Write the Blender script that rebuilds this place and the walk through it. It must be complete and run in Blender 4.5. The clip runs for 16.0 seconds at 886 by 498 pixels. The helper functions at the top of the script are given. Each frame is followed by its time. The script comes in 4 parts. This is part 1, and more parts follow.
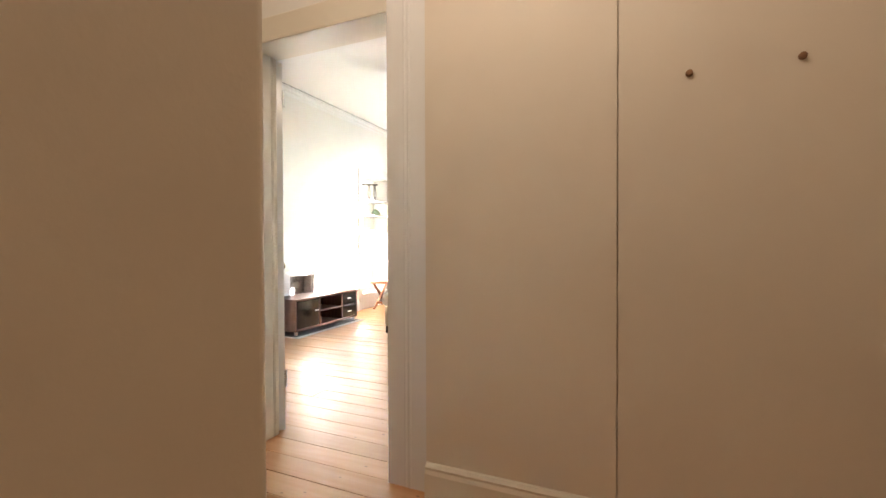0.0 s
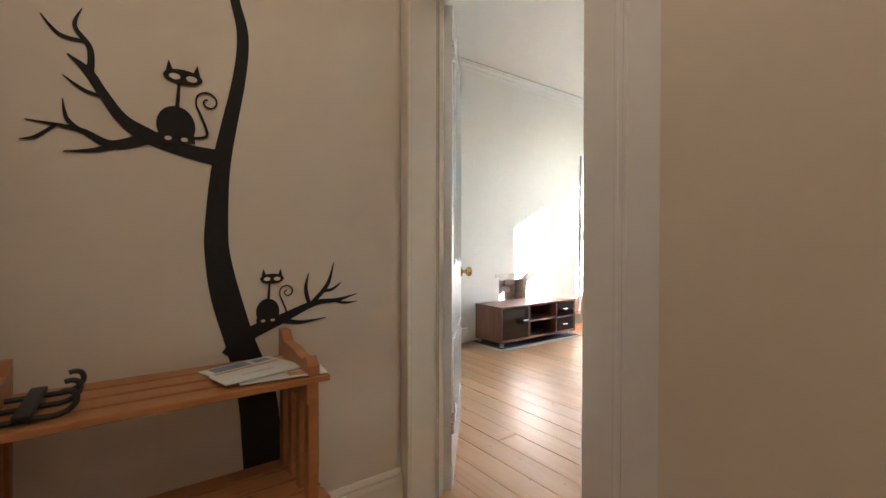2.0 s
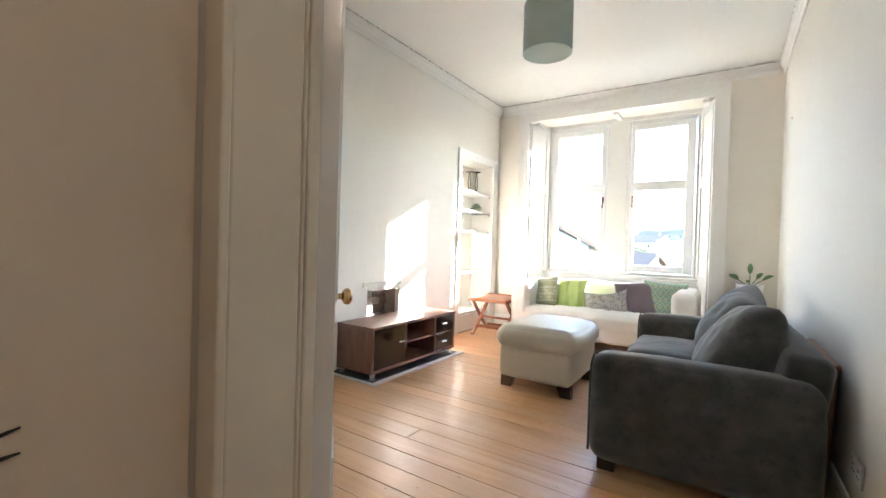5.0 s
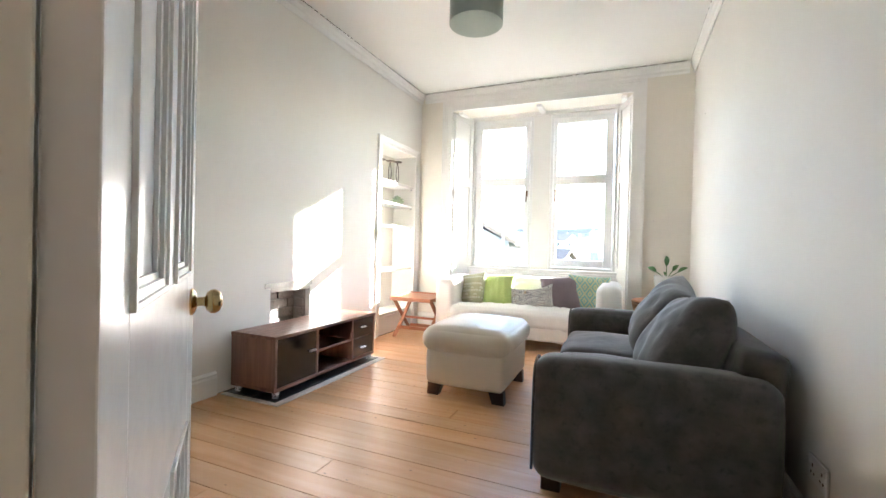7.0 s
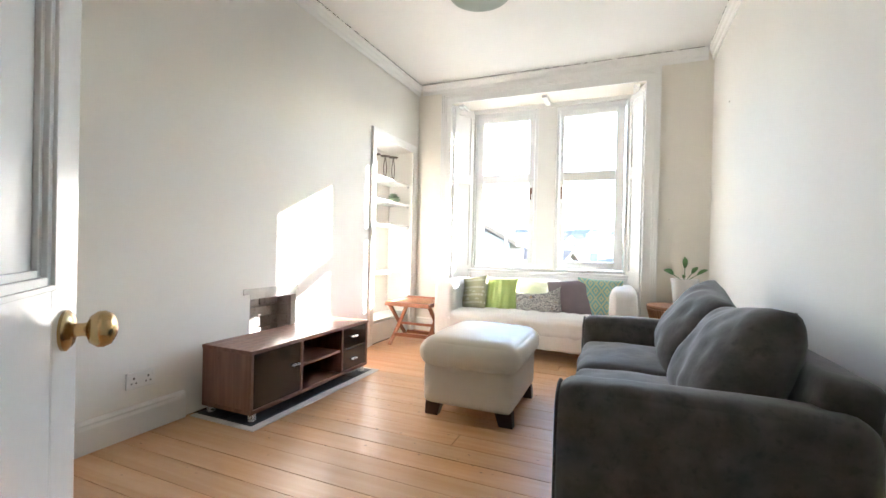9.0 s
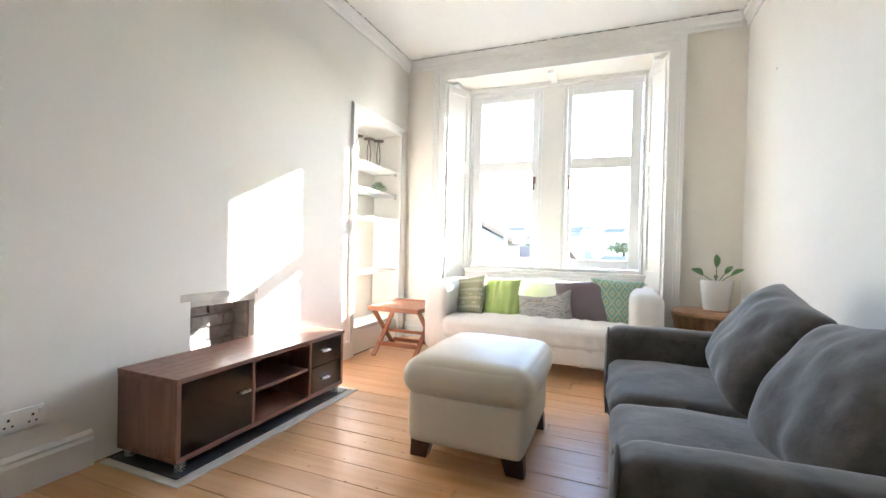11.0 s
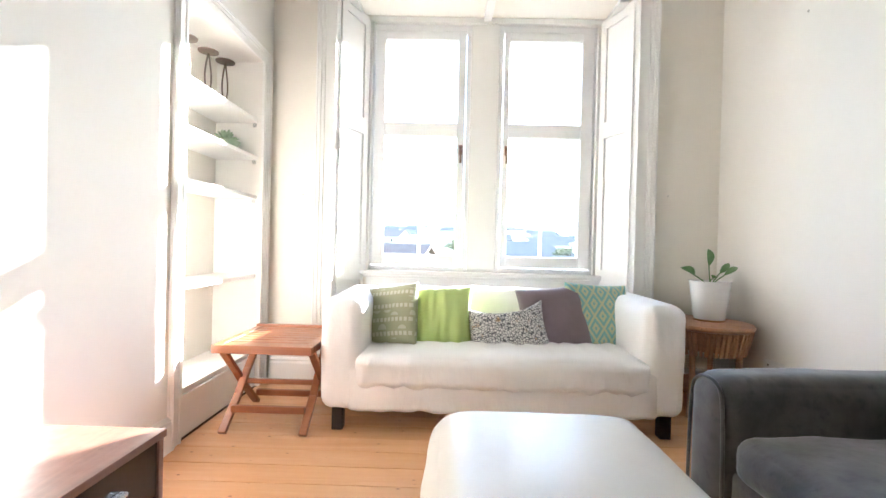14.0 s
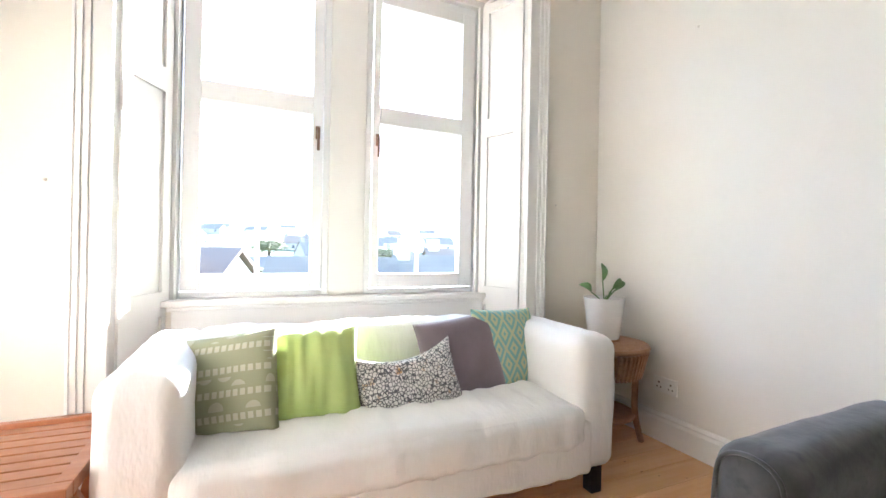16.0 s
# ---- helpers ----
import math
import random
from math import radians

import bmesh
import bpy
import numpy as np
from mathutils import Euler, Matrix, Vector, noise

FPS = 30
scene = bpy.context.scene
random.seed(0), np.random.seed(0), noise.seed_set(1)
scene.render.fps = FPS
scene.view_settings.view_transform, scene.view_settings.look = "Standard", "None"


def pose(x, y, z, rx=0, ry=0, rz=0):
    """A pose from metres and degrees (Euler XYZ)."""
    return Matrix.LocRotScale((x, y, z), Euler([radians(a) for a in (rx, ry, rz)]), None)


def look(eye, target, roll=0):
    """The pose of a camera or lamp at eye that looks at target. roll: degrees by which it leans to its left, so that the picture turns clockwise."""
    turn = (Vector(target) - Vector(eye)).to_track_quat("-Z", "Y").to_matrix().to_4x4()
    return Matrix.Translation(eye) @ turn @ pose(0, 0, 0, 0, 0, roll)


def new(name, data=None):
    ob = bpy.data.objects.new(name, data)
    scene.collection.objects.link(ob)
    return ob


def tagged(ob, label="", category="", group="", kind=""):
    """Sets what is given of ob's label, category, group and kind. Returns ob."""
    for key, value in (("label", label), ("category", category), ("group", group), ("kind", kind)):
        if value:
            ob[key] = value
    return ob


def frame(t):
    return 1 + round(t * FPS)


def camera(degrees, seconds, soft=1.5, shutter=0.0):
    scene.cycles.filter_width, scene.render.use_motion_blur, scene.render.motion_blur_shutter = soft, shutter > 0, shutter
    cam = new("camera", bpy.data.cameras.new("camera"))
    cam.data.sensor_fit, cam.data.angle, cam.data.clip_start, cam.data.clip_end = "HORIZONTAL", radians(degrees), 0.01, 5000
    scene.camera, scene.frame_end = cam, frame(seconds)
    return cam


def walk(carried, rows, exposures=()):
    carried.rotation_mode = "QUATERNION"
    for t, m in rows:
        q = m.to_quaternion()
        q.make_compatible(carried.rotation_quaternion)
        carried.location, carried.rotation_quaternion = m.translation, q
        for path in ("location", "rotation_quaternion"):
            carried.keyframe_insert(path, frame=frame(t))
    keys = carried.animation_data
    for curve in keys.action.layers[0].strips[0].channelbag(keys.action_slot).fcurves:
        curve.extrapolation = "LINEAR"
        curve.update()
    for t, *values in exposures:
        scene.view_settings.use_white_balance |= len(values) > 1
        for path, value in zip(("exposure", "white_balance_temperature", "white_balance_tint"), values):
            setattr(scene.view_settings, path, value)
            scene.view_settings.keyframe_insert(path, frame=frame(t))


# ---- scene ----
cam = camera(92.2, 16.0)
PATH = [
    (0, (3.81, -1.97, 1.034), (3.014, -0.135, 1.007), -0.2),
    (0.5, (3.779, -1.768, 1.014), (2.686, -0.093, 0.99), -0.3),
    (1, (3.678, -1.581, 1.012), (2.336, -0.098, 0.992), -0.3),
    (1.5, (3.591, -1.408, 1.029), (2.05, -0.134, 1.01), -0.2),
    (2, (3.479, -1.247, 1.036), (1.867, -0.064, 1.013), 0.1),
    (2.5, (3.308, -1.098, 1.043), (1.699, 0.089, 1.017), 0.3),
    (3, (3.161, -0.974, 1.043), (1.587, 0.259, 1.004), 1.4),
    (3.5, (2.993, -0.848, 1.034), (1.515, 0.499, 1.001), 1.7),
    (4, (2.899, -0.76, 1.059), (1.538, 0.705, 1.026), 1.6),
    (4.5, (2.774, -0.738, 1.073), (1.537, 0.834, 1.044), 1.7),
    (7, (2.468, -0.38, 1.024), (1.683, 1.459, 1.005), 1.4),
    (7.5, (2.431, -0.28, 1.022), (1.653, 1.562, 1.002), 1.4),
    (8, (2.373, -0.187, 1.005), (1.603, 1.659, 0.992), 1.2),
    (8.5, (2.333, -0.122, 1.005), (1.568, 1.726, 0.995), 1.2),
    (9, (2.329, -0.076, 1.02), (1.551, 1.767, 1.007), 1.3),
    (11.5, (1.981, 0.657, 0.986), (1.259, 2.522, 0.956), 1.4),
    (12, (1.812, 0.86, 0.97), (1.204, 2.765, 0.944), 1.4),
    (12.5, (1.657, 1.064, 0.976), (1.174, 3.004, 0.95), 1.5),
    (13, (1.503, 1.256, 0.974), (1.158, 3.225, 0.945), 1.3),
    (13.5, (1.343, 1.464, 0.952), (1.164, 3.456, 0.934), 1.5),
    (14, (1.244, 1.659, 0.954), (1.217, 3.659, 0.937), 1.4),
    (14.5, (1.161, 1.839, 0.972), (1.278, 3.835, 0.958), 1.3),
    (15, (1.055, 2.012, 1.015), (1.332, 3.992, 0.995), 1.3),
    (15.5, (1.016, 2.22, 1.014), (1.538, 4.15, 1.01), 1.3),
    (16, (0.997, 2.411, 1.033), (1.803, 4.241, 1.037), 1.1),
]
walk(cam, [(t, look(eye, target, roll)) for t, eye, target, roll in PATH],
     [(0, 5.15, 6100, 10), (0.7, 4.85, 6150, 10), (2.0, 4.45, 5950, 10), (3.5, 4.3, 5880, 10), (4.5, 4.25, 5950, 10), (7, 4.22, 5920, 11), (9, 4.23, 5900, 11), (12.5, 4.12, 5840, 11), (14, 4.12, 5850, 12), (16, 4.10, 5880, 13)])

# ---- world, sun and exposure ----
SUN_WAY = Vector((1.0, 1.197, 0.588)).normalized()
world = bpy.data.worlds.new("sky")
scene.world = world
world.use_nodes = True
wn = world.node_tree.nodes
sky = wn.new("ShaderNodeTexSky")
sky.sky_type, sky.sun_disc = "NISHITA", False
sky.sun_elevation = math.asin(SUN_WAY.z)
sky.sun_rotation = math.atan2(SUN_WAY.x, SUN_WAY.y)
sky.air_density, sky.dust_density = 1.0, 0.35
world.node_tree.links.new(sky.outputs[0], wn["Background"].inputs[0])
wn["Background"].inputs[1].default_value = 0.15
sun = new("sun", bpy.data.lights.new("sun", "SUN"))
sun.data.energy, sun.data.angle, sun.data.color = 4.0, radians(0.53), (1.0, 0.93, 0.84)
sun.matrix_world = look((8, 10, 8), Vector((8, 10, 8)) - SUN_WAY)


# added warm fill, out of view, that brightens the otherwise dark hall
hall_fill = new("hall_fill_light", bpy.data.lights.new("hall_fill_light", "POINT"))
hall_fill.data.energy, hall_fill.data.color, hall_fill.data.shadow_soft_size = 0.58, (1.0, 0.80, 0.61), 0.11
hall_fill.location = (3.45, -1.30, 2.42)


# ---- materials ----
def nodes_of(name):
    m = bpy.data.materials.new(name)
    m.use_nodes = True
    return m, m.node_tree.nodes, m.node_tree.links, m.node_tree.nodes["Principled BSDF"]


def mixed(n, l, fac, a, b):
    r = n.new("ShaderNodeMix")
    r.data_type = "RGBA"
    if fac is not None:
        l.new(fac, r.inputs[0])
    for k, v in ((6, a), (7, b)):
        if isinstance(v, tuple):
            r.inputs[k].default_value = (*v, 1)
        else:
            l.new(v, r.inputs[k])
    return r.outputs[2]


def ramped(n, l, fac, lo, hi):
    r = n.new("ShaderNodeMapRange")
    l.new(fac, r.inputs[0])
    r.inputs[1].default_value, r.inputs[2].default_value = lo, hi
    return r.outputs[0]


def noise_tex(n, l, scale, detail=4, stretch=(1, 1, 1), rough=0.55):
    c, mp, t = n.new("ShaderNodeTexCoord"), n.new("ShaderNodeMapping"), n.new("ShaderNodeTexNoise")
    mp.inputs["Scale"].default_value = stretch
    l.new(c.outputs["Object"], mp.inputs[0])
    l.new(mp.outputs[0], t.inputs[0])
    t.inputs["Scale"].default_value, t.inputs["Detail"].default_value, t.inputs["Roughness"].default_value = scale, detail, rough
    return t.outputs[0]


def paint(name, a, b, rough=0.6, scale=1.2, fine=60, bump=0.05, metal=0.0, stretch=(1, 1, 1), coat=0.0, depth=0.002, sheen=0.0, dark=None):
    """A surface that varies between two colours at a coarse scale, with a fine relief."""
    m, n, l, p = nodes_of(name)
    big = ramped(n, l, noise_tex(n, l, scale, 5, stretch), 0.32, 0.68)
    col = mixed(n, l, big, a, b)
    small = noise_tex(n, l, fine, 4, stretch)
    if dark:
        col = mixed(n, l, ramped(n, l, small, 0.55, 0.8), col, dark)
    l.new(col, p.inputs["Base Color"])
    rr = n.new("ShaderNodeMapRange")
    l.new(small, rr.inputs[0])
    rr.inputs[3].default_value, rr.inputs[4].default_value = max(0.02, rough - 0.08), min(1, rough + 0.08)
    l.new(rr.outputs[0], p.inputs["Roughness"])
    p.inputs["Metallic"].default_value = metal
    p.inputs["Coat Weight"].default_value = coat
    p.inputs["Coat Roughness"].default_value = 0.12
    p.inputs["Sheen Weight"].default_value = sheen
    bp = n.new("ShaderNodeBump")
    bp.inputs["Strength"].default_value, bp.inputs["Distance"].default_value = bump * 4, depth
    l.new(small, bp.inputs["Height"])
    l.new(bp.outputs[0], p.inputs["Normal"])
    return m


def wood(name, a, b, knot, rough=0.4, along=0, grain=9.0, coat=0.0, shift=0.35, line=0.5):
    """Grain stretched along one axis; each piece takes its own shade from Object Info's Random."""
    m, n, l, p = nodes_of(name)
    c, info, add = n.new("ShaderNodeTexCoord"), n.new("ShaderNodeObjectInfo"), n.new("ShaderNodeVectorMath")
    mul = n.new("ShaderNodeMath")
    mul.operation = "MULTIPLY"
    mul.inputs[1].default_value = 37.0
    l.new(info.outputs["Random"], mul.inputs[0])
    l.new(c.outputs["Object"], add.inputs[0])
    l.new(mul.outputs[0], add.inputs[1])
    mp = n.new("ShaderNodeMapping")
    s = [grain, grain, grain]
    s[along] = grain * 0.06
    mp.inputs["Scale"].default_value = s
    l.new(add.outputs[0], mp.inputs[0])
    t = n.new("ShaderNodeTexNoise")
    t.inputs["Scale"].default_value, t.inputs["Detail"].default_value, t.inputs["Distortion"].default_value = 3.0, 6, 0.6
    l.new(mp.outputs[0], t.inputs[0])
    col = mixed(n, l, ramped(n, l, t.outputs[0], 0.3, 0.7), a, b)
    tint = n.new("ShaderNodeMapRange")
    l.new(info.outputs["Random"], tint.inputs[0])
    tint.inputs[3].default_value, tint.inputs[4].default_value = 0.0, shift
    col = mixed(n, l, tint.outputs[0], col, tuple(x * 0.6 for x in a))
    k, mk = n.new("ShaderNodeTexVoronoi"), n.new("ShaderNodeMapping")
    sk = [3.2, 3.2, 3.2]
    sk[along] = 1.8
    mk.inputs["Scale"].default_value = sk
    l.new(add.outputs[0], mk.inputs[0])
    l.new(mk.outputs[0], k.inputs[0])
    spot = n.new("ShaderNodeMapRange")
    l.new(k.outputs["Distance"], spot.inputs[0])
    spot.inputs[1].default_value, spot.inputs[2].default_value = 0.085, 0.035
    spot.inputs[3].default_value, spot.inputs[4].default_value = 0.0, 0.85
    col = mixed(n, l, spot.outputs[0], col, knot)
    fine = ramped(n, l, noise_tex(n, l, 30, 3), 0.2, 0.9)
    l.new(col, p.inputs["Base Color"])
    rr = n.new("ShaderNodeMapRange")
    l.new(fine, rr.inputs[0])
    rr.inputs[3].default_value, rr.inputs[4].default_value = rough - 0.1, rough + 0.12
    l.new(rr.outputs[0], p.inputs["Roughness"])
    p.inputs["Coat Weight"].default_value, p.inputs["Coat Roughness"].default_value = coat, 0.2
    bp = n.new("ShaderNodeBump")
    bp.inputs["Strength"].default_value, bp.inputs["Distance"].default_value = line * 0.4, 0.001
    l.new(t.outputs[0], bp.inputs["Height"])
    l.new(bp.outputs[0], p.inputs["Normal"])
    return m


WALL = paint("cream_wall_paint", (0.80, 0.755, 0.67), (0.83, 0.79, 0.71), 0.75, 0.8, 90, 0.03)
WALLW = paint("white_wall_paint", (0.80, 0.773, 0.72), (0.84, 0.815, 0.765), 0.7, 0.8, 90, 0.03)
HALL = paint("hall_wall_paint", (0.69, 0.61, 0.50), (0.74, 0.665, 0.56), 0.72, 0.9, 80, 0.04)
CEIL = paint("ceiling_paint", (0.84, 0.83, 0.80), (0.86, 0.85, 0.82), 0.8, 0.7, 70, 0.03)
GLOSS = paint("white_gloss_paint", (0.80, 0.79, 0.77), (0.84, 0.83, 0.81), 0.22, 1.5, 14, 0.05, depth=0.003)
TRIM = paint("white_satin_trim", (0.82, 0.81, 0.78), (0.86, 0.85, 0.82), 0.35, 1.5, 20, 0.04)
HTRIM = paint("cream_satin_trim", (0.73, 0.67, 0.56), (0.77, 0.71, 0.60), 0.35, 1.5, 20, 0.04)
PVC = paint("white_window_frame", (0.82, 0.82, 0.82), (0.85, 0.85, 0.85), 0.3, 2, 30, 0.01)
PINE = wood("varnished_pine_board", (0.76, 0.455, 0.235), (0.66, 0.335, 0.145), (0.22, 0.085, 0.035), 0.40, 0, 7.0, 0.12)
GAP = paint("dark_gap", (0.03, 0.018, 0.01), (0.05, 0.03, 0.02), 0.9)
RACK = wood("orange_pine_slat", (0.52, 0.23, 0.08), (0.40, 0.16, 0.05), (0.14, 0.05, 0.02), 0.4, 1, 9.0, 0.2)
WALNUT = wood("walnut_veneer", (0.155, 0.075, 0.052), (0.245, 0.125, 0.09), (0.13, 0.06, 0.04), 0.42, 1, 10.0, 0.1, 0.05)
WALNUTV = wood("walnut_veneer_upright", (0.155, 0.075, 0.052), (0.245, 0.125, 0.09), (0.13, 0.06, 0.04), 0.42, 2, 10.0, 0.1, 0.05)
TEAK = wood("reddish_hardwood", (0.36, 0.135, 0.055), (0.27, 0.09, 0.035), (0.15, 0.05, 0.02), 0.4, 0, 12.0, 0.2)
DARKWOOD = paint("dark_stained_wood", (0.035, 0.018, 0.012), (0.06, 0.03, 0.02), 0.35, 6, 40, 0.05)
BLACKGLASS = paint("smoked_black_panel", (0.012, 0.011, 0.01), (0.018, 0.015, 0.013), 0.12, 3, 40, 0.005)
STEEL = paint("brushed_steel", (0.6, 0.6, 0.6), (0.7, 0.7, 0.7), 0.28, 8, 120, 0.02, metal=1.0)
BRASS = paint("aged_brass", (0.52, 0.36, 0.16), (0.62, 0.46, 0.24), 0.22, 12, 60, 0.03, metal=1.0)
BRONZE = paint("bronze_handle", (0.17, 0.10, 0.07), (0.25, 0.16, 0.11), 0.35, 12, 60, 0.03, metal=0.7)
IRON = paint("black_iron", (0.02, 0.02, 0.02), (0.035, 0.032, 0.03), 0.5, 12, 60, 0.05, metal=0.4)
IRONB = paint("brown_iron", (0.13, 0.10, 0.08), (0.18, 0.14, 0.11), 0.5, 12, 60, 0.05, metal=0.5)
LINEN = paint("white_cotton_cover", (0.85, 0.84, 0.81), (0.88, 0.87, 0.845), 0.85, 3, 10, 0.14, stretch=(1.0, 0.5, 0.4), depth=0.022, sheen=0.2)
GREY = paint("charcoal_velour", (0.044, 0.042, 0.038), (0.088, 0.083, 0.075), 0.85, 11, 26, 0.10, depth=0.004, sheen=0.35, dark=(0.028, 0.028, 0.029))
LEATHER = paint("cream_leather", (0.71, 0.64, 0.53), (0.75, 0.69, 0.58), 0.44, 3, 38, 0.08, depth=0.0015)
SLATE = paint("black_slate_tile", (0.03, 0.032, 0.036), (0.06, 0.06, 0.065), 0.45, 6, 30, 0.1)
CEMENT = paint("pale_cement", (0.58, 0.55, 0.51), (0.70, 0.67, 0.62), 0.9, 8, 60, 0.2)
BRICK = paint("sooty_brick", (0.31, 0.27, 0.24), (0.40, 0.36, 0.33), 0.9, 6, 40, 0.3, depth=0.004, dark=(0.12, 0.08, 0.07))
SOOT = paint("sooty_mortar", (0.27, 0.245, 0.225), (0.37, 0.34, 0.31), 0.9, 8, 60, 0.2)
METALOLD = paint("worn_metal_strip", (0.42, 0.40, 0.37), (0.58, 0.55, 0.5), 0.45, 9, 40, 0.15, metal=0.6)
DECAL = paint("black_vinyl", (0.006, 0.006, 0.005), (0.009, 0.008, 0.007), 0.75, 5, 60, 0.01)
SAGE = paint("sage_fabric_shade", (0.40, 0.46, 0.41), (0.44, 0.50, 0.45), 0.8, 6, 150, 0.05)
DIFFUSER = paint("white_diffuser", (0.75, 0.77, 0.74), (0.8, 0.82, 0.79), 0.5)
POT = paint("white_ceramic", (0.80, 0.79, 0.77), (0.83, 0.82, 0.80), 0.25, 4, 60, 0.01)
SOIL = paint("dark_soil", (0.03, 0.02, 0.012), (0.06, 0.04, 0.025), 0.95, 30, 90, 0.5)
LEAF = paint("green_leaf", (0.10, 0.20, 0.07), (0.15, 0.28, 0.11), 0.4, 20, 90, 0.08)
SUCC = paint("grey_green_succulent", (0.22, 0.29, 0.19), (0.28, 0.35, 0.24), 0.6, 20, 90, 0.1)
RATTAN = paint("brown_rattan", (0.33, 0.16, 0.08), (0.42, 0.22, 0.11), 0.5, 14, 80, 0.2, depth=0.004, dark=(0.16, 0.07, 0.03))
SOCKET = paint("white_plastic", (0.80, 0.79, 0.76), (0.82, 0.81, 0.78), 0.35, 4, 60, 0.01)
PAPER = paint("white_paper", (0.74, 0.73, 0.70), (0.79, 0.78, 0.75), 0.6, 9, 60, 0.02)
PRINTO = paint("orange_print", (0.65, 0.22, 0.08), (0.72, 0.45, 0.22), 0.5, 22, 60, 0.02)
PRINTB = paint("blue_print", (0.12, 0.25, 0.42), (0.35, 0.42, 0.45), 0.5, 30, 60, 0.02)
PLUGW = paint("wood_plug", (0.30, 0.16, 0.07), (0.2, 0.1, 0.05), 0.7, 30)
MIRROR, _n, _l, _p = nodes_of("mirror_glass")
_p.inputs["Metallic"].default_value, _p.inputs["Roughness"].default_value = 1.0, 0.03
_p.inputs["Base Color"].default_value = (0.85, 0.86, 0.86, 1)
GLASS, _n, _l, _p = nodes_of("window_glass")
_n.remove(_p)
_t, _g, _m, _f = _n.new("ShaderNodeBsdfTransparent"), _n.new("ShaderNodeBsdfGlossy"), _n.new("ShaderNodeMixShader"), _n.new("ShaderNodeFresnel")
_f.inputs[0].default_value, _g.inputs["Roughness"].default_value = 1.3, 0.02
_t.inputs[0].default_value = (0.96, 0.97, 0.97, 1)
_l.new(_f.outputs[0], _m.inputs[0])
_l.new(_t.outputs[0], _m.inputs[1])
_l.new(_g.outputs[0], _m.inputs[2])
_l.new(_m.outputs[0], _n["Material Output"].inputs[0])
C_LIME = paint("lime_cotton", (0.45, 0.58, 0.18), (0.52, 0.65, 0.23), 0.85, 5, 60, 0.1, sheen=0.2)
C_PURPLE = paint("mauve_velvet", (0.175, 0.135, 0.155), (0.215, 0.17, 0.19), 0.8, 6, 60, 0.06, sheen=0.4)


def printed(name, build):
    """A cloth with a woven or printed pattern in the cushion's own plane."""
    m, n, l, p = nodes_of(name)
    c = n.new("ShaderNodeTexCoord")
    l.new(build(n, l, c.outputs["Object"]), p.inputs["Base Color"])
    p.inputs["Roughness"].default_value = 0.85
    bp = n.new("ShaderNodeBump")
    bp.inputs["Strength"].default_value, bp.inputs["Distance"].default_value = 0.2, 0.001
    l.new(noise_tex(n, l, 180, 2), bp.inputs["Height"])
    l.new(bp.outputs[0], p.inputs["Normal"])
    return m


def math_node(n, l, op, a, b=None):
    r = n.new("ShaderNodeMath")
    r.operation = op
    for k, v in enumerate((a, b)):
        if v is None:
            continue
        if isinstance(v, (int, float)):
            r.inputs[k].default_value = v
        else:
            l.new(v, r.inputs[k])
    return r.outputs[0]


def pattern_diamond(n, l, vec):
    s = n.new("ShaderNodeSeparateXYZ")
    l.new(vec, s.inputs[0])
    ux = math_node(n, l, "PINGPONG", math_node(n, l, "MULTIPLY", s.outputs[0], 10.0), 0.5)
    uz = math_node(n, l, "PINGPONG", math_node(n, l, "MULTIPLY", s.outputs[2], 7.0), 0.5)
    d = math_node(n, l, "ADD", ux, uz)
    w = math_node(n, l, "PINGPONG", math_node(n, l, "MULTIPLY", d, 3.0), 0.5)
    return mixed(n, l, math_node(n, l, "GREATER_THAN", w, 0.27), (0.24, 0.46, 0.43), (0.54, 0.56, 0.34))


def pattern_bands(n, l, vec):
    s = n.new("ShaderNodeSeparateXYZ")
    l.new(vec, s.inputs[0])
    bz = math_node(n, l, "PINGPONG", math_node(n, l, "MULTIPLY", s.outputs[2], 13.0), 0.5)
    dx = math_node(n, l, "PINGPONG", math_node(n, l, "MULTIPLY", s.outputs[0], 42.0), 0.5)
    on = math_node(n, l, "MULTIPLY", math_node(n, l, "GREATER_THAN", bz, 0.36), math_node(n, l, "GREATER_THAN", dx, 0.17))
    v = n.new("ShaderNodeTexVoronoi")
    v.inputs["Scale"].default_value = 13
    l.new(vec, v.inputs[0])
    blob = math_node(n, l, "MULTIPLY", math_node(n, l, "LESS_THAN", v.outputs["Distance"], 0.36), math_node(n, l, "LESS_THAN", bz, 0.2))
    both = math_node(n, l, "MAXIMUM", on, math_node(n, l, "MULTIPLY", blob, 0.7))
    return mixed(n, l, both, (0.36, 0.37, 0.235), (0.56, 0.56, 0.43))


def pattern_pebbles(n, l, vec):
    v = n.new("ShaderNodeTexVoronoi")
    v.feature = "DISTANCE_TO_EDGE"
    v.inputs["Scale"].default_value = 74
    l.new(vec, v.inputs[0])
    u = n.new("ShaderNodeTexVoronoi")
    u.inputs["Scale"].default_value = 74
    l.new(vec, u.inputs[0])
    hue = ramped(n, l, noise_tex(n, l, 24, 2), 0.62, 0.72)
    stone = mixed(n, l, hue, (0.70, 0.69, 0.66), (0.45, 0.26, 0.10))
    return mixed(n, l, math_node(n, l, "GREATER_THAN", v.outputs["Distance"], 0.10), (0.11, 0.11, 0.125), stone)


C_TEAL = printed("teal_diamond_weave", pattern_diamond)
C_OLIVE = printed("olive_banded_print", pattern_bands)
C_PEBBLE = printed("pebble_print", pattern_pebbles)


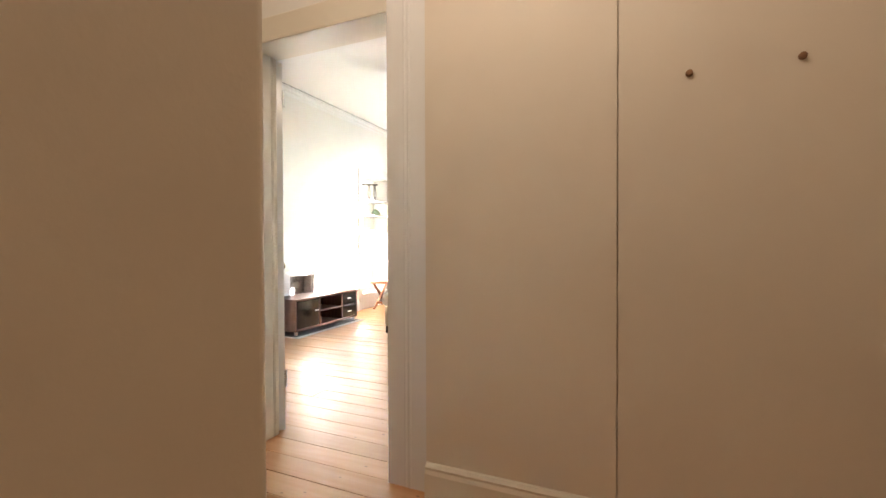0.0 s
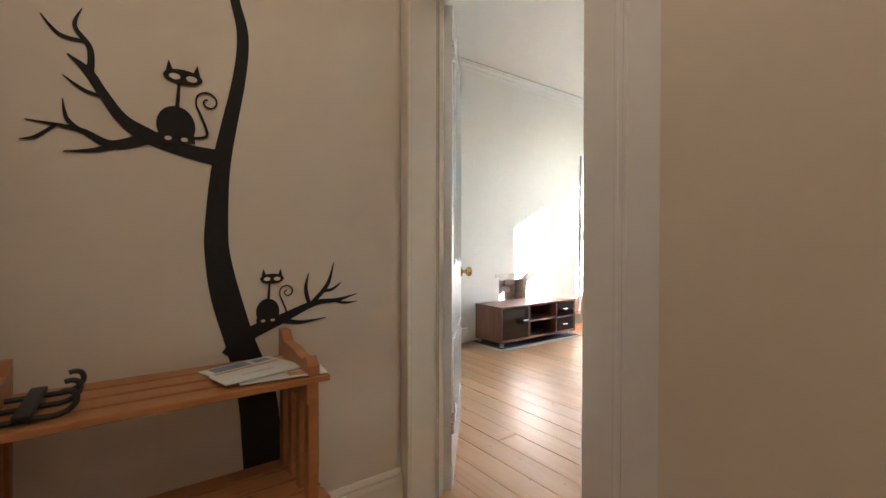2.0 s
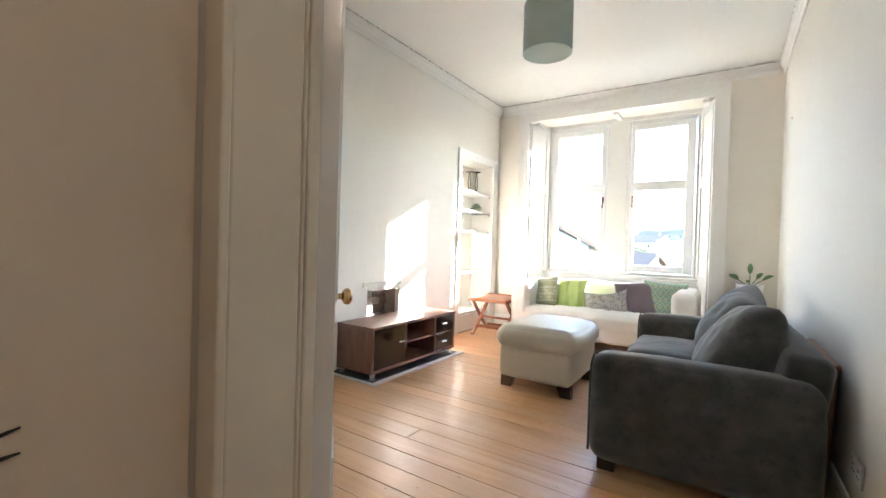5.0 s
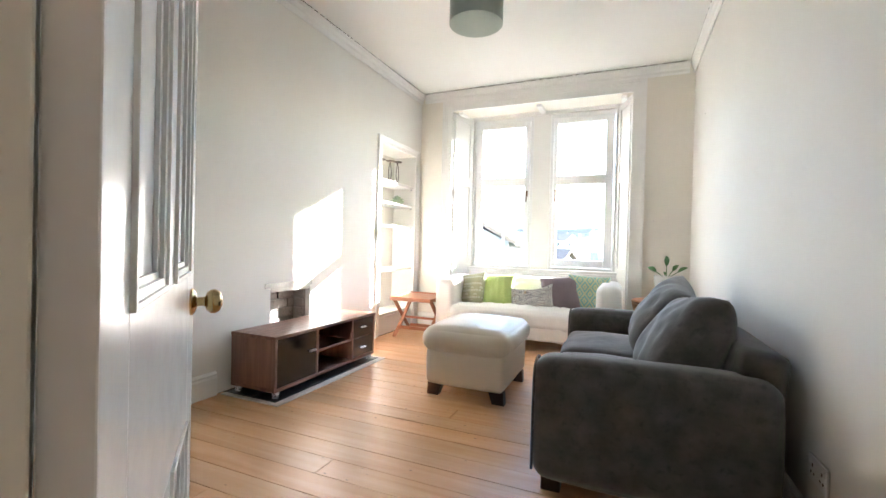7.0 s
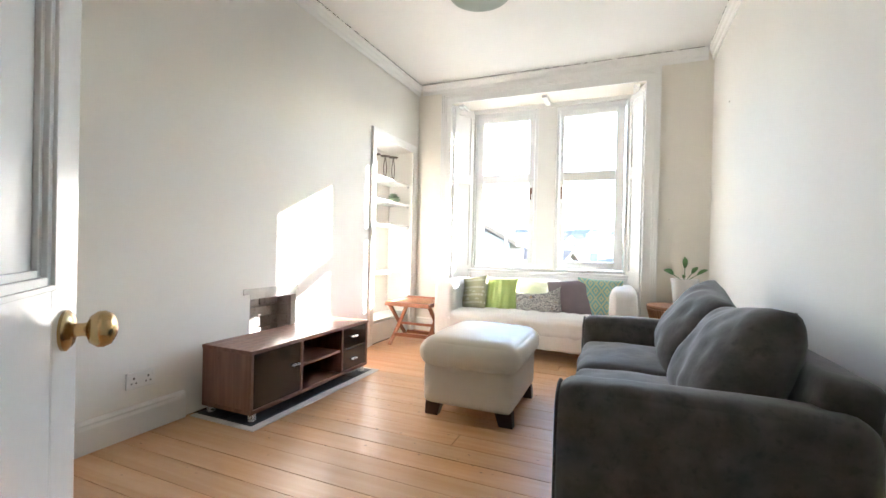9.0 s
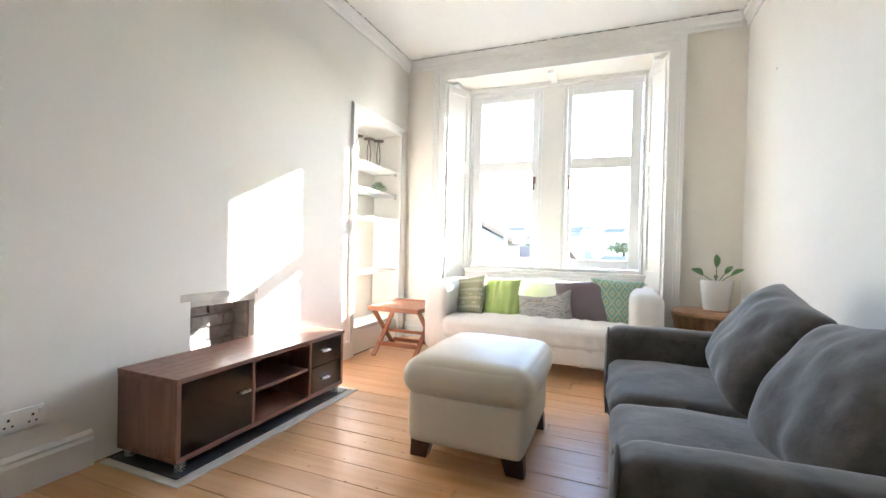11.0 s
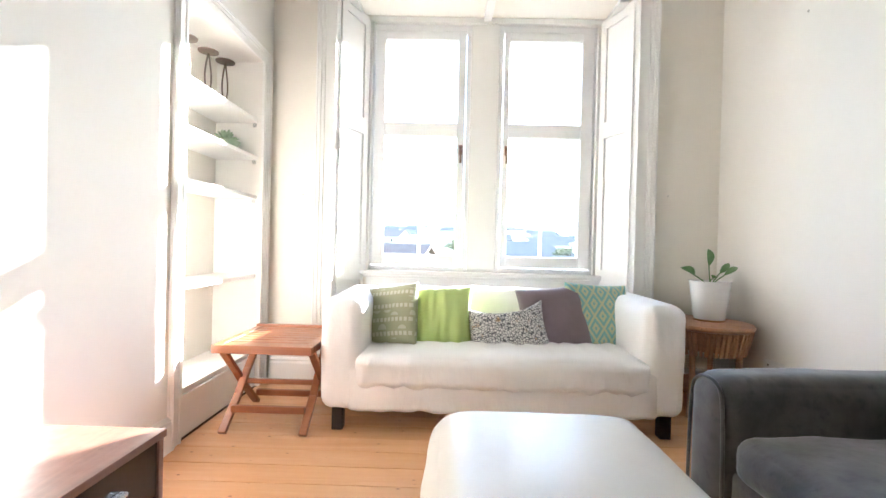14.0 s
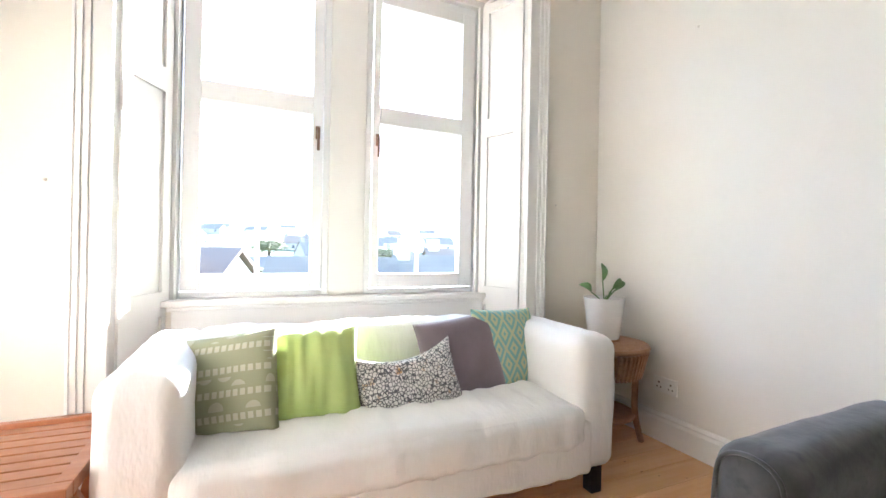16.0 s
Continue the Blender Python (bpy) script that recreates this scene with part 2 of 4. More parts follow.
# ---- building helpers ----
def finish(name, bm, m, parent=None, smooth=False):
    bmesh.ops.recalc_face_normals(bm, faces=bm.faces)
    me = bpy.data.meshes.new(name)
    bm.to_mesh(me)
    bm.free()
    me.materials.append(m)
    if smooth:
        me.polygons.foreach_set("use_smooth", [True] * len(me.polygons))
        me.update()
    ob = new(name, me)
    ob.parent = parent
    return ob


def add_box(bm, b, bevel=0.0, rot=None):
    x0, y0, z0, x1, y1, z1 = b
    mt = Matrix.Translation(((x0 + x1) / 2, (y0 + y1) / 2, (z0 + z1) / 2))
    if rot:
        mt = mt @ rot
    r = bmesh.ops.create_cube(bm, size=1, matrix=mt @ Matrix.Diagonal((x1 - x0, y1 - y0, z1 - z0, 1)))
    if bevel:
        es = {e for v in r["verts"] for e in v.link_edges}
        bmesh.ops.bevel(bm, geom=list(es), offset=bevel, segments=2, affect="EDGES", profile=0.5)


def box(name, m, b, parent=None, bevel=0.0):
    bm = bmesh.new()
    add_box(bm, b, bevel)
    return finish(name, bm, m, parent)


def boxes(name, m, bs, parent=None, bevel=0.0):
    bm = bmesh.new()
    for b in bs:
        add_box(bm, b, bevel)
    return finish(name, bm, m, parent)


def extrude(name, m, profile, place, length, parent=None, smooth=False):
    """A profile in (u, v) swept along local w; place maps (u, v, w) into the world."""
    bm = bmesh.new()
    a = [bm.verts.new(place(u, v, 0)) for u, v in profile]
    b = [bm.verts.new(place(u, v, length)) for u, v in profile]
    k = len(profile)
    for i in range(k):
        bm.faces.new((a[i], a[(i + 1) % k], b[(i + 1) % k], b[i]))
    bm.faces.new(a)
    bm.faces.new(b[::-1])
    return finish(name, bm, m, parent, smooth)


def bar(bm, p, q, w, d, up=Vector((0, 0, 1))):
    """A straight bar of w by d from p to q."""
    p, q = Vector(p), Vector(q)
    z = (q - p).normalized()
    x = up.cross(z)
    x = x.normalized() if x.length > 1e-4 else Vector((1, 0, 0))
    y = z.cross(x)
    m = Matrix((x, y, z)).transposed().to_4x4()
    m.translation = (p + q) / 2
    r = bmesh.ops.create_cube(bm, size=1, matrix=m @ Matrix.Diagonal((w, d, (q - p).length, 1)))
    bmesh.ops.bevel(bm, geom=list({e for v in r["verts"] for e in v.link_edges}), offset=min(w, d) * 0.15, segments=1, affect="EDGES")


def lathe(name, m, profile, at, parent=None, axis=None, seg=32):
    """Radius and height pairs turned about a vertical axis, or about a given direction."""
    bm = bmesh.new()
    mt = Matrix.Translation(at)
    if axis is not None:
        mt = mt @ Vector(axis).to_track_quat("Z", "Y").to_matrix().to_4x4()
    rings = []
    for r, h in profile:
        rings.append([bm.verts.new(mt @ Vector((r * math.cos(2 * math.pi * i / seg), r * math.sin(2 * math.pi * i / seg), h))) for i in range(seg)])
    for a, b in zip(rings, rings[1:]):
        for i in range(seg):
            bm.faces.new((a[i], a[(i + 1) % seg], b[(i + 1) % seg], b[i]))
    bm.faces.new(rings[0][::-1])
    bm.faces.new(rings[-1])
    ob = finish(name, bm, m, parent, True)
    mod = ob.modifiers.new("edges", "EDGE_SPLIT")
    mod.split_angle = radians(40)
    return ob


def tube(name, m, pts, r, parent=None, closed=False):
    cu = bpy.data.curves.new(name, "CURVE")
    cu.dimensions, cu.bevel_depth, cu.bevel_resolution = "3D", r, 3
    s = cu.splines.new("NURBS")
    s.points.add(len(pts) - 1)
    for p, q in zip(s.points, pts):
        p.co = (*q, 1)
    s.use_endpoint_u, s.order_u, s.use_cyclic_u = not closed, 3, closed
    tmp = bpy.data.objects.new(name, cu)
    me = bpy.data.meshes.new_from_object(tmp)
    bpy.data.objects.remove(tmp)
    me.materials.append(m)
    me.polygons.foreach_set("use_smooth", [True] * len(me.polygons))
    ob = new(name, me)
    ob.parent = parent
    return ob


def soft_box(name, m, b, r, parent=None, cuts=14, bulge=(0, 0, 0), wrinkle=0.0, wscale=6.0, stretch=(1, 1, 1), seed=0, mt=None):
    """An upholstered block: rounded by r, bulging, with slight folds."""
    x0, y0, z0, x1, y1, z1 = b
    half = Vector(((x1 - x0) / 2, (y1 - y0) / 2, (z1 - z0) / 2))
    mid = Vector(((x0 + x1) / 2, (y0 + y1) / 2, (z0 + z1) / 2))
    bm = bmesh.new()
    bmesh.ops.create_cube(bm, size=2)
    bmesh.ops.subdivide_edges(bm, edges=bm.edges[:], cuts=cuts, use_grid_fill=True)
    for v in bm.verts:
        u = v.co.copy()
        u = Vector([math.copysign(1 - (1 - abs(a)) ** 1.35, a) for a in u])
        p = Vector((u.x * half.x, u.y * half.y, u.z * half.z))
        rr = [min(r, h) for h in half]
        c = Vector([max(-(h - k), min(h - k, a)) for a, h, k in zip(p, half, rr)])
        d = p - c
        if d.length > 1e-6:
            d = Vector([a / k if k else 0 for a, k in zip(d, rr)])
            d.normalize()
            p = c + Vector([a * k for a, k in zip(d, rr)])
        f = [(1 - u[(i + 1) % 3] ** 2) * (1 - u[(i + 2) % 3] ** 2) for i in range(3)]
        p += Vector([bulge[i] * f[i] * u[i] for i in range(3)])
        if wrinkle:
            q = Vector([(a + o) * s * wscale for a, o, s in zip(p + mid, (seed, seed * 2, 0), stretch)])
            k = wrinkle * noise.noise(q) + wrinkle * 0.4 * noise.noise(q * 2.7)
            p += (d.normalized() if d.length > 1e-6 else u.normalized()) * k
        v.co = p
    mat_ = Matrix.Translation(mid)
    if mt is not None:
        mat_ = mt @ mat_
    bmesh.ops.transform(bm, matrix=mat_, verts=bm.verts)
    return finish(name, bm, m, parent, True)


def pillow(name, m, w, h, d, place, label, seed=0, group="cushions on the white sofa", fold=0.010, n=26, sag=0.0, gather=(9, 5)):
    """A stuffed square in its own x-z plane, pinched at the seams and corners."""
    bm = bmesh.new()
    grid = {}
    for side in (1, -1):
        for i in range(n + 1):
            for j in range(n + 1):
                u, v = 2 * i / n - 1, 2 * j / n - 1
                edge = abs(u) == 1 or abs(v) == 1
                if side < 0 and edge:
                    grid[side, i, j] = grid[1, i, j]
                    continue
                t = ((1 - u ** 4) * (1 - v ** 4)) ** 0.55
                inx, inz = 1 - 0.055 * (1 - v * v) ** 1.0 * abs(u) ** 3, 1 - 0.055 * (1 - u * u) * abs(v) ** 3
                x, z = u * inx * w / 2, v * inz * h / 2
                if v > 0:
                    z -= sag * (1 - u * u) * v
                y = side * t * d / 2
                f = noise.noise(Vector((x * gather[0] + seed, side * 3.0, z * gather[1] + seed)))
                y += side * fold * f * (0.3 + t)
                x += 0.3 * fold * f
                grid[side, i, j] = bm.verts.new((x, y, z))
    for side in (1, -1):
        for i in range(n):
            for j in range(n):
                bm.faces.new((grid[side, i, j], grid[side, i + 1, j], grid[side, i + 1, j + 1], grid[side, i, j + 1]))
    ob = finish(name, bm, m, None, True)
    ob.matrix_world = place
    return tagged(ob, label, "cushion", group)


def structure(ob, label=""):
    return tagged(ob, label, "", "", "structure")


def empty(name, at=(0, 0, 0)):
    """The base of a thing; its parts are built in world measure round it."""
    return new(name)


# ---- the shell of the room ----
CZ = 2.95
RX, RY = 3.08, 4.60
# west wall: openings for the fireplace and the press
AL = (3.63, 4.44, 0.235, 2.12)
FP = (2.085, 2.53, 0.0, 0.69)
structure(boxes("wall_west", WALLW, [
    (-0.45, -0.205, 0, 0, FP[0], CZ), (-0.45, FP[0], FP[3], 0, FP[1], CZ), (-0.45, FP[1], 0, 0, AL[0], CZ),
    (-0.45, AL[0], AL[3], 0, AL[1], CZ), (-0.45, AL[1], 0, 0, 5.05, CZ), (-0.45, AL[0], 0, -0.32, AL[1], AL[3]),
    (-0.45, FP[0], 0, -0.205, FP[1], FP[3])]), "painted cream wall with a blocked-out fireplace and shelved press")
structure(box("wall_east", WALLW, (RX, -0.205, 0, RX + 0.2, 5.05, CZ)), "plain cream painted wall")
# north wall with the window recess
structure(boxes("wall_north", WALL, [(0, RY, 0, 0.44, 5.05, CZ), (2.51, RY, 0, RX, 5.05, CZ), (0.44, RY, 2.70, 2.51, 5.05, CZ),
          (0.44, 4.90, 0, 2.51, 5.02, 0.72)]), "cream wall round the tall window recess")
# wall between room and hall, with the doorway
DX0, DX1 = 2.075, 2.862
structure(boxes("wall_south", WALLW, [(0, -0.395, 0, 2.015, -0.205, CZ), (3.0, -0.375, 0, RX + 0.2, -0.205, CZ), (2.015, -0.375, 2.14, 3.0, -0.205, CZ),
          (2.015, -0.375, 0, 2.045, -0.205, 2.14), (2.892, -0.375, 0, 3.0, -0.205, 2.14)]), "wall with the doorway to the hall")
structure(box("ceiling", CEIL, (-0.45, -0.205, CZ, RX + 0.2, 5.05, CZ + 0.12)), "plain white ceiling")
structure(box("floor", GAP, (-0.45, -3.3, -0.12, 4.8, 5.05, -0.021)), "varnished pine floorboards with knots and dark gaps")
floor = bpy.data.objects["floor"]
# cornice, with a narrow cracked joint under the ceiling
COR = [(0, 0), (0, -0.115), (0.012, -0.12), (0.018, -0.10), (0.018, -0.075), (0.03, -0.06), (0.036, -0.032), (0.05, -0.02), (0.05, -0.006), (0.0, -0.006)]
structure(extrude("cornice", TRIM, COR, lambda u, v, w: (0.001 + u, -0.205 + w, CZ + v), RY + 0.205))
structure(extrude("cornice", TRIM, COR, lambda u, v, w: (RX - 0.001 - u, -0.205 + w, CZ + v), RY + 0.205))
structure(extrude("cornice", TRIM, COR, lambda u, v, w: (0.052 + w, RY - 0.001 - u, CZ + v), RX - 0.104))
rng = random.Random(4)
cr = bmesh.new()
y = -0.05
while y < 4.5:
    s = rng.uniform(0.02, 0.09)
    add_box(cr, (0.045, y, CZ - 0.0065, 0.0535, y + s, CZ - 0.003))
    add_box(cr, (RX - 0.0535, y, CZ - 0.0055, RX - 0.045, y + s * 0.6, CZ - 0.003))
    y += s + rng.uniform(0.006, 0.05)
x = 0.06
while x < 3.0:
    s = rng.uniform(0.02, 0.09)
    add_box(cr, (x, RY - 0.0535, CZ - 0.0065, min(x + s, 3.02), RY - 0.045, CZ - 0.003))
    x += s + rng.uniform(0.006, 0.05)
structure(finish("trim", cr, GAP), "dark flaking joint under the ceiling")
# skirting
SK = [(0, 0), (0.022, 0), (0.022, 0.115), (0.016, 0.13), (0.018, 0.14), (0.008, 0.152), (0, 0.155)]


def skirting(m, p, q, out):
    p, q, out = Vector((*p, 0)), Vector((*q, 0)), Vector((*out, 0))
    way = (q - p).normalized()
    return structure(extrude("baseboard", m, SK, lambda u, v, w: p + way * w + out * (u + 0.001) + Vector((0, 0, v)), (q - p).length))


skirting(TRIM, (0, -0.2), (0, 1.62), (1, 0))
skirting(TRIM, (0, 2.9), (0, 3.55), (1, 0))
skirting(TRIM, (RX, -0.2), (RX, RY), (-1, 0))
skirting(TRIM, (0.024, RY), (0.33, RY), (0, -1))
skirting(TRIM, (2.65, RY), (RX - 0.024, RY), (0, -1))

# ---- the hall ----
structure(box("wall_hall_west", HALL, (1.9, -1.552, 0, 2.026, -0.396, CZ)), "warm cream hall wall carrying a black tree decal")
RC = 0.022
corner = [(1.9, -3.2), (3.388, -3.2)] + [(3.388 - RC + RC * math.cos(a * math.pi / 16), -1.553 - RC + RC * math.sin(a * math.pi / 16)) for a in range(9)] + [(1.9, -1.553)]
structure(extrude("wall_hall_south", HALL, corner, lambda u, v, w: (u, v, w), CZ), "hall wall with a rounded outer corner")
structure(boxes("wall_hall_north", HALL, [(3.066, -0.43, 0, 3.776, -0.378, CZ), (3.780, -0.43, 0, 4.62, -0.378, CZ), (3.765, -0.418, 0, 3.79, -0.382, CZ),
          (3.0, -0.4, 2.14, 3.065, -0.378, CZ)]), "cream hall wall with a narrow vertical joint")
structure(box("wall_hall_east", HALL, (4.62, -3.2, 0, 4.8, -0.378, CZ)), "plain hall wall")
structure(box("wall_hall_end", HALL, (3.383, -3.3, 0, 4.8, -3.2, CZ)), "plain hall wall")
structure(box("ceiling_hall", CEIL, (1.9, -3.3, CZ, 4.8, -0.21, CZ + 0.1)), "plain white hall ceiling")
skirting(HTRIM, (2.026, -1.552), (2.026, -0.39), (1, 0))
skirting(HTRIM, (3.068, -0.43), (4.62, -0.43), (0, -1))
skirting(HTRIM, (3.388, -3.2), (3.388, -1.58), (1, 0))
# doorway lining: a reveal at the hinge side, an architrave at the other
structure(boxes("door_frame", HTRIM, [(2.026, -0.372, 0, DX0, -0.250, 2.05), (2.026, -0.388, 0, DX0 + 0.004, -0.3725, 2.05), (2.026, -0.2495, 0, DX0 + 0.003, -0.243, 2.05), (2.026, -0.2375, 0, DX0, -0.212, 2.05),
          (2.026, -0.389, 2.02, DX1, -0.20, 2.14), (2.046, -0.1995, 2.045, DX1, -0.19, 2.14)], None, 0.004), "cream painted door lining")
JAMB = [(0.0, -0.19), (0.0, -0.384), (0.002, -0.386), (0.080, -0.386), (0.083, -0.389), (0.089, -0.389), (0.092, -0.3865), (0.100, -0.3865), (0.104, -0.391), (0.111, -0.391), (0.115, -0.388),
        (0.200, -0.388), (0.202, -0.386), (0.202, -0.3755), (0.080, -0.3755), (0.080, -0.19)]
structure(extrude("door_frame", GLOSS, JAMB, lambda u, v, w: (DX1 + u, v, w), 2.139), "white gloss door architrave with mouldings")
structure(boxes("door_frame", TRIM, [(1.955, -0.2045, 0, 2.03, -0.190, 2.14), (2.945, -0.2045, 0, 3.03, -0.190, 2.14), (1.955, -0.2045, 2.141, 3.03, -0.188, 2.22)], None, 0.004))


structure(box("door_frame", PLUGW, (2.028, -0.2429, 0, DX0 - 0.008, -0.2376, 2.05)), "bare wood showing in the rebate of the door lining")


def panel_door(hinge, turn):
    """A four-panel door, its own x from the hinge to the lock, y through its thickness."""
    W, H, T = 0.765, 2.02, 0.04
    base = tagged(empty("door"), "open white gloss four-panel door with brass knob", "door")
    st, mid = 0.105, (0.62, 0.945)
    xs = [(st, W / 2 - 0.045), (W / 2 + 0.045, W - st)]
    zs = [(0.24, mid[0]), (mid[1], H - 0.12)]
    fr = [(0, -T / 2, 0.008, st, T / 2, H), (W - st, -T / 2, 0.008, W, T / 2, H), (st, -T / 2, 0.008, W - st, T / 2, zs[0][0]),
          (st, -T / 2, mid[0], W - st, T / 2, mid[1]), (st, -T / 2, H - 0.12, W - st, T / 2, H),
          (xs[0][1], -T / 2, zs[0][0], xs[1][0], T / 2, mid[0]), (xs[0][1], -T / 2, mid[1], xs[1][0], T / 2, H - 0.12)]
    boxes("frame", GLOSS, fr, base, 0.002)
    for x0, x1 in xs:
        for z0, z1 in zs:
            box("panel", GLOSS, (x0, -0.007, z0, x1, 0.007, z1), base)
            mo = bmesh.new()
            for k, (w, d) in enumerate(((0.030, 0.014), (0.020, 0.021), (0.008, 0.026))):
                for s in (1, -1):
                    a, b = sorted((s * 0.006, s * d))
                    add_box(mo, (x0, a, z0, x0 + w, b, z1), 0.0015)
                    add_box(mo, (x1 - w, a, z0, x1, b, z1), 0.0015)
                    add_box(mo, (x0 + w, a, z0, x1 - w, b, z0 + w), 0.0015)
                    add_box(mo, (x0 + w, a, z1 - w, x1 - w, b, z1), 0.0015)
            finish("moulding", mo, GLOSS, base)
    for s in (1, -1):
        lathe("rose", BRASS, [(0.001, 0.0), (0.031, 0.0), (0.031, 0.004), (0.024, 0.010), (0.014, 0.013), (0.001, 0.013)], (W - 0.055, s * T / 2, 0.878), base, (0, s, 0))
        lathe("knob", BRASS, [(0.001, 0.0), (0.011, 0.0), (0.010, 0.016), (0.012, 0.021), (0.022, 0.025), (0.028, 0.034), (0.0285, 0.042), (0.024, 0.051), (0.012, 0.057), (0.001, 0.058)], (W - 0.055, s * (T / 2 + 0.008), 0.878), base, (0, s, 0))
    for z in (0.25, 1.78):
        lathe("hinge", STEEL, [(0.001, 0), (0.007, 0), (0.007, 0.09), (0.001, 0.09)], (-0.006, -T / 2 - 0.004, z), base, seg=12)
    base.matrix_world = pose(hinge[0], hinge[1], 0, 0, 0, turn)
    return base


panel_door((2.064, -0.186), 138.5)

# ---- the window ----
WX0, WX1, WY = 0.605, 2.365, 4.965
GZ0, GZ1, TZ0, TZ1 = 0.88, 2.535, 1.795, 1.90


def casement(x0, x1, hand):
    """One side of the window: outer frame, opening sash with two panes and a lever."""
    base = structure(empty("window_1" if hand > 0 else "window_2"), "white framed casement with two panes and a bronze lever")
    zb, zt = 0.755, 2.655
    boxes("frame", PVC, [(x0, WY, zb, x0 + 0.035, WY + 0.07, zt), (x1 - 0.035, WY, zb, x1, WY + 0.07, zt),
          (x0 + 0.035, WY, zt - 0.05, x1 - 0.035, WY + 0.07, zt), (x0 + 0.035, WY, zb, x1 - 0.035, WY + 0.07, zb + 0.035)], base, 0.004)
    a, b, c, d = x0 + 0.04, x1 - 0.04, zb + 0.04, zt - 0.055
    g0, g1 = (x0 + 0.122, x1 - 0.100) if hand > 0 else (x0 + 0.086, x1 - 0.132)
    boxes("sash", PVC, [(a, WY - 0.012, c, g0, WY + 0.05, d), (g1, WY - 0.012, c, b, WY + 0.05, d), (g0, WY - 0.012, c, g1, WY + 0.05, GZ0),
          (g0, WY - 0.012, GZ1, g1, WY + 0.05, d), (g0, WY - 0.012, TZ0, g1, WY + 0.05, TZ1)], base, 0.005)
    # solid white strip stands in for a reflected line in the lower pane
    boxes("reflection_bar", PVC, [((g0 + g1) / 2 - 0.012, WY + 0.052, GZ0, (g0 + g1) / 2 + 0.012, WY + 0.064, 1.20)], base, 0.002)
    for z0, z1 in ((GZ0, TZ0), (TZ1, GZ1)):
        p = box("pane", GLASS, (g0 - 0.004, WY + 0.018, z0 - 0.004, g1 + 0.004, WY + 0.022, z1 + 0.004), base)
        p.visible_shadow = False
    hx = (b - 0.03) if hand > 0 else (a + 0.03)
    lv = bmesh.new()
    add_box(lv, (hx - 0.013, WY - 0.020, 1.655, hx + 0.013, WY - 0.012, 1.73), 0.003)
    add_box(lv, (hx - 0.009, WY - 0.048, 1.69, hx + 0.009, WY - 0.020, 1.708), 0.003)
    add_box(lv, (hx - 0.008, WY - 0.052, 1.585, hx + 0.008, WY - 0.040, 1.712), 0.004)
    finish("handle", lv, BRONZE, base)
    hz = bmesh.new()
    ex = x0 + 0.015 if hand > 0 else x1 - 0.015
    for z in (zb + 0.03, zb + 0.13):
        add_box(hz, (ex - 0.012, WY - 0.02, z, ex + 0.012, WY - 0.001, z + 0.03), 0.003)
    finish("hinge", hz, STEEL, base)
    return base


casement(WX0, 1.385, 1)
casement(1.598, WX1, -1)
structure(box("mullion", TRIM, (1.386, WY - 0.008, 0.755, 1.597, WY + 0.09, 2.66), None, 0.004), "broad white mullion between the casements")
structure(boxes("window_head", TRIM, [(0.44, 4.93, 2.656, 2.51, 5.05, 2.6995), (1.47, 4.64, 2.668, 1.53, 4.93, 2.6985), (0.50, 4.64, 2.668, 0.56, 4.93, 2.6985), (2.39, 4.64, 2.668, 2.45, 4.93, 2.6985)], None, 0.003), "panelled soffit of the window recess")
structure(boxes("window_sill", TRIM, [(0.575, 4.86, 0.722, 2.44, 5.04, 0.754), (0.60, 4.872, 0.700, 2.41, 4.90, 0.721)], None, 0.006), "white painted window board")
pb = [(0.62, 4.885, 0.60, 2.38, 4.899, 0.70), (0.62, 4.885, 0.12, 2.38, 4.899, 0.22)]
pb += [(x, 4.885, 0.221, x + 0.09, 4.899, 0.599) for x in (0.62, 1.455, 2.29)]
structure(boxes("window_apron", TRIM, pb, None, 0.003), "white panelling under the window")


def shutter(p, q, hand):
    """A panelled shutter box lining the splayed side of the recess."""
    p, q = Vector((*p, 0)), Vector((*q, 0))
    way = (q - p).normalized()
    L = (q - p).length
    out = Vector((-way.y, way.x, 0)) * hand
    bm = bmesh.new()

    def slab(a, b, z0, z1, d0, d1):
        vs = [bm.verts.new(p + way * s + out * d + Vector((0, 0, z))) for z in (z0, z1) for s, d in ((a, d0), (b, d0), (b, d1), (a, d1))]
        for f in ((0, 1, 2, 3), (4, 5, 6, 7), (0, 1, 5, 4), (1, 2, 6, 5), (2, 3, 7, 6), (3, 0, 4, 7)):
            bm.faces.new([vs[i] for i in f])

    slab(0, L, 0.0, 2.69, -0.03, 0.0)
    st = 0.055
    for z0, z1 in ((0.15, 0.70), (0.78, 1.80), (1.88, 2.62)):
        slab(0.03, 0.03 + st, z0 - 0.04, z1 + 0.04, 0.0005, 0.014)
        slab(L - 0.03 - st, L - 0.03, z0 - 0.04, z1 + 0.04, 0.0005, 0.014)
        slab(0.03 + st, L - 0.03 - st, z0 - 0.04, z0 + 0.02, 0.0005, 0.014)
        slab(0.03 + st, L - 0.03 - st, z1 - 0.02, z1 + 0.04, 0.0005, 0.014)
    slab(L - 0.02, L, 0.75, 2.66, 0.0005, 0.03)
    return structure(finish("shutter", bm, TRIM), "white panelled window shutter folded in its box")


shutter((0.445, 4.60), (0.605, 4.955), -1)
shutter((2.505, 4.60), (2.365, 4.955), 1)
structure(boxes("wall_window_side", TRIM, [(0.441, 4.966, 0.72, 0.604, 5.05, 2.655), (2.366, 4.966, 0.72, 2.509, 5.05, 2.655)]))


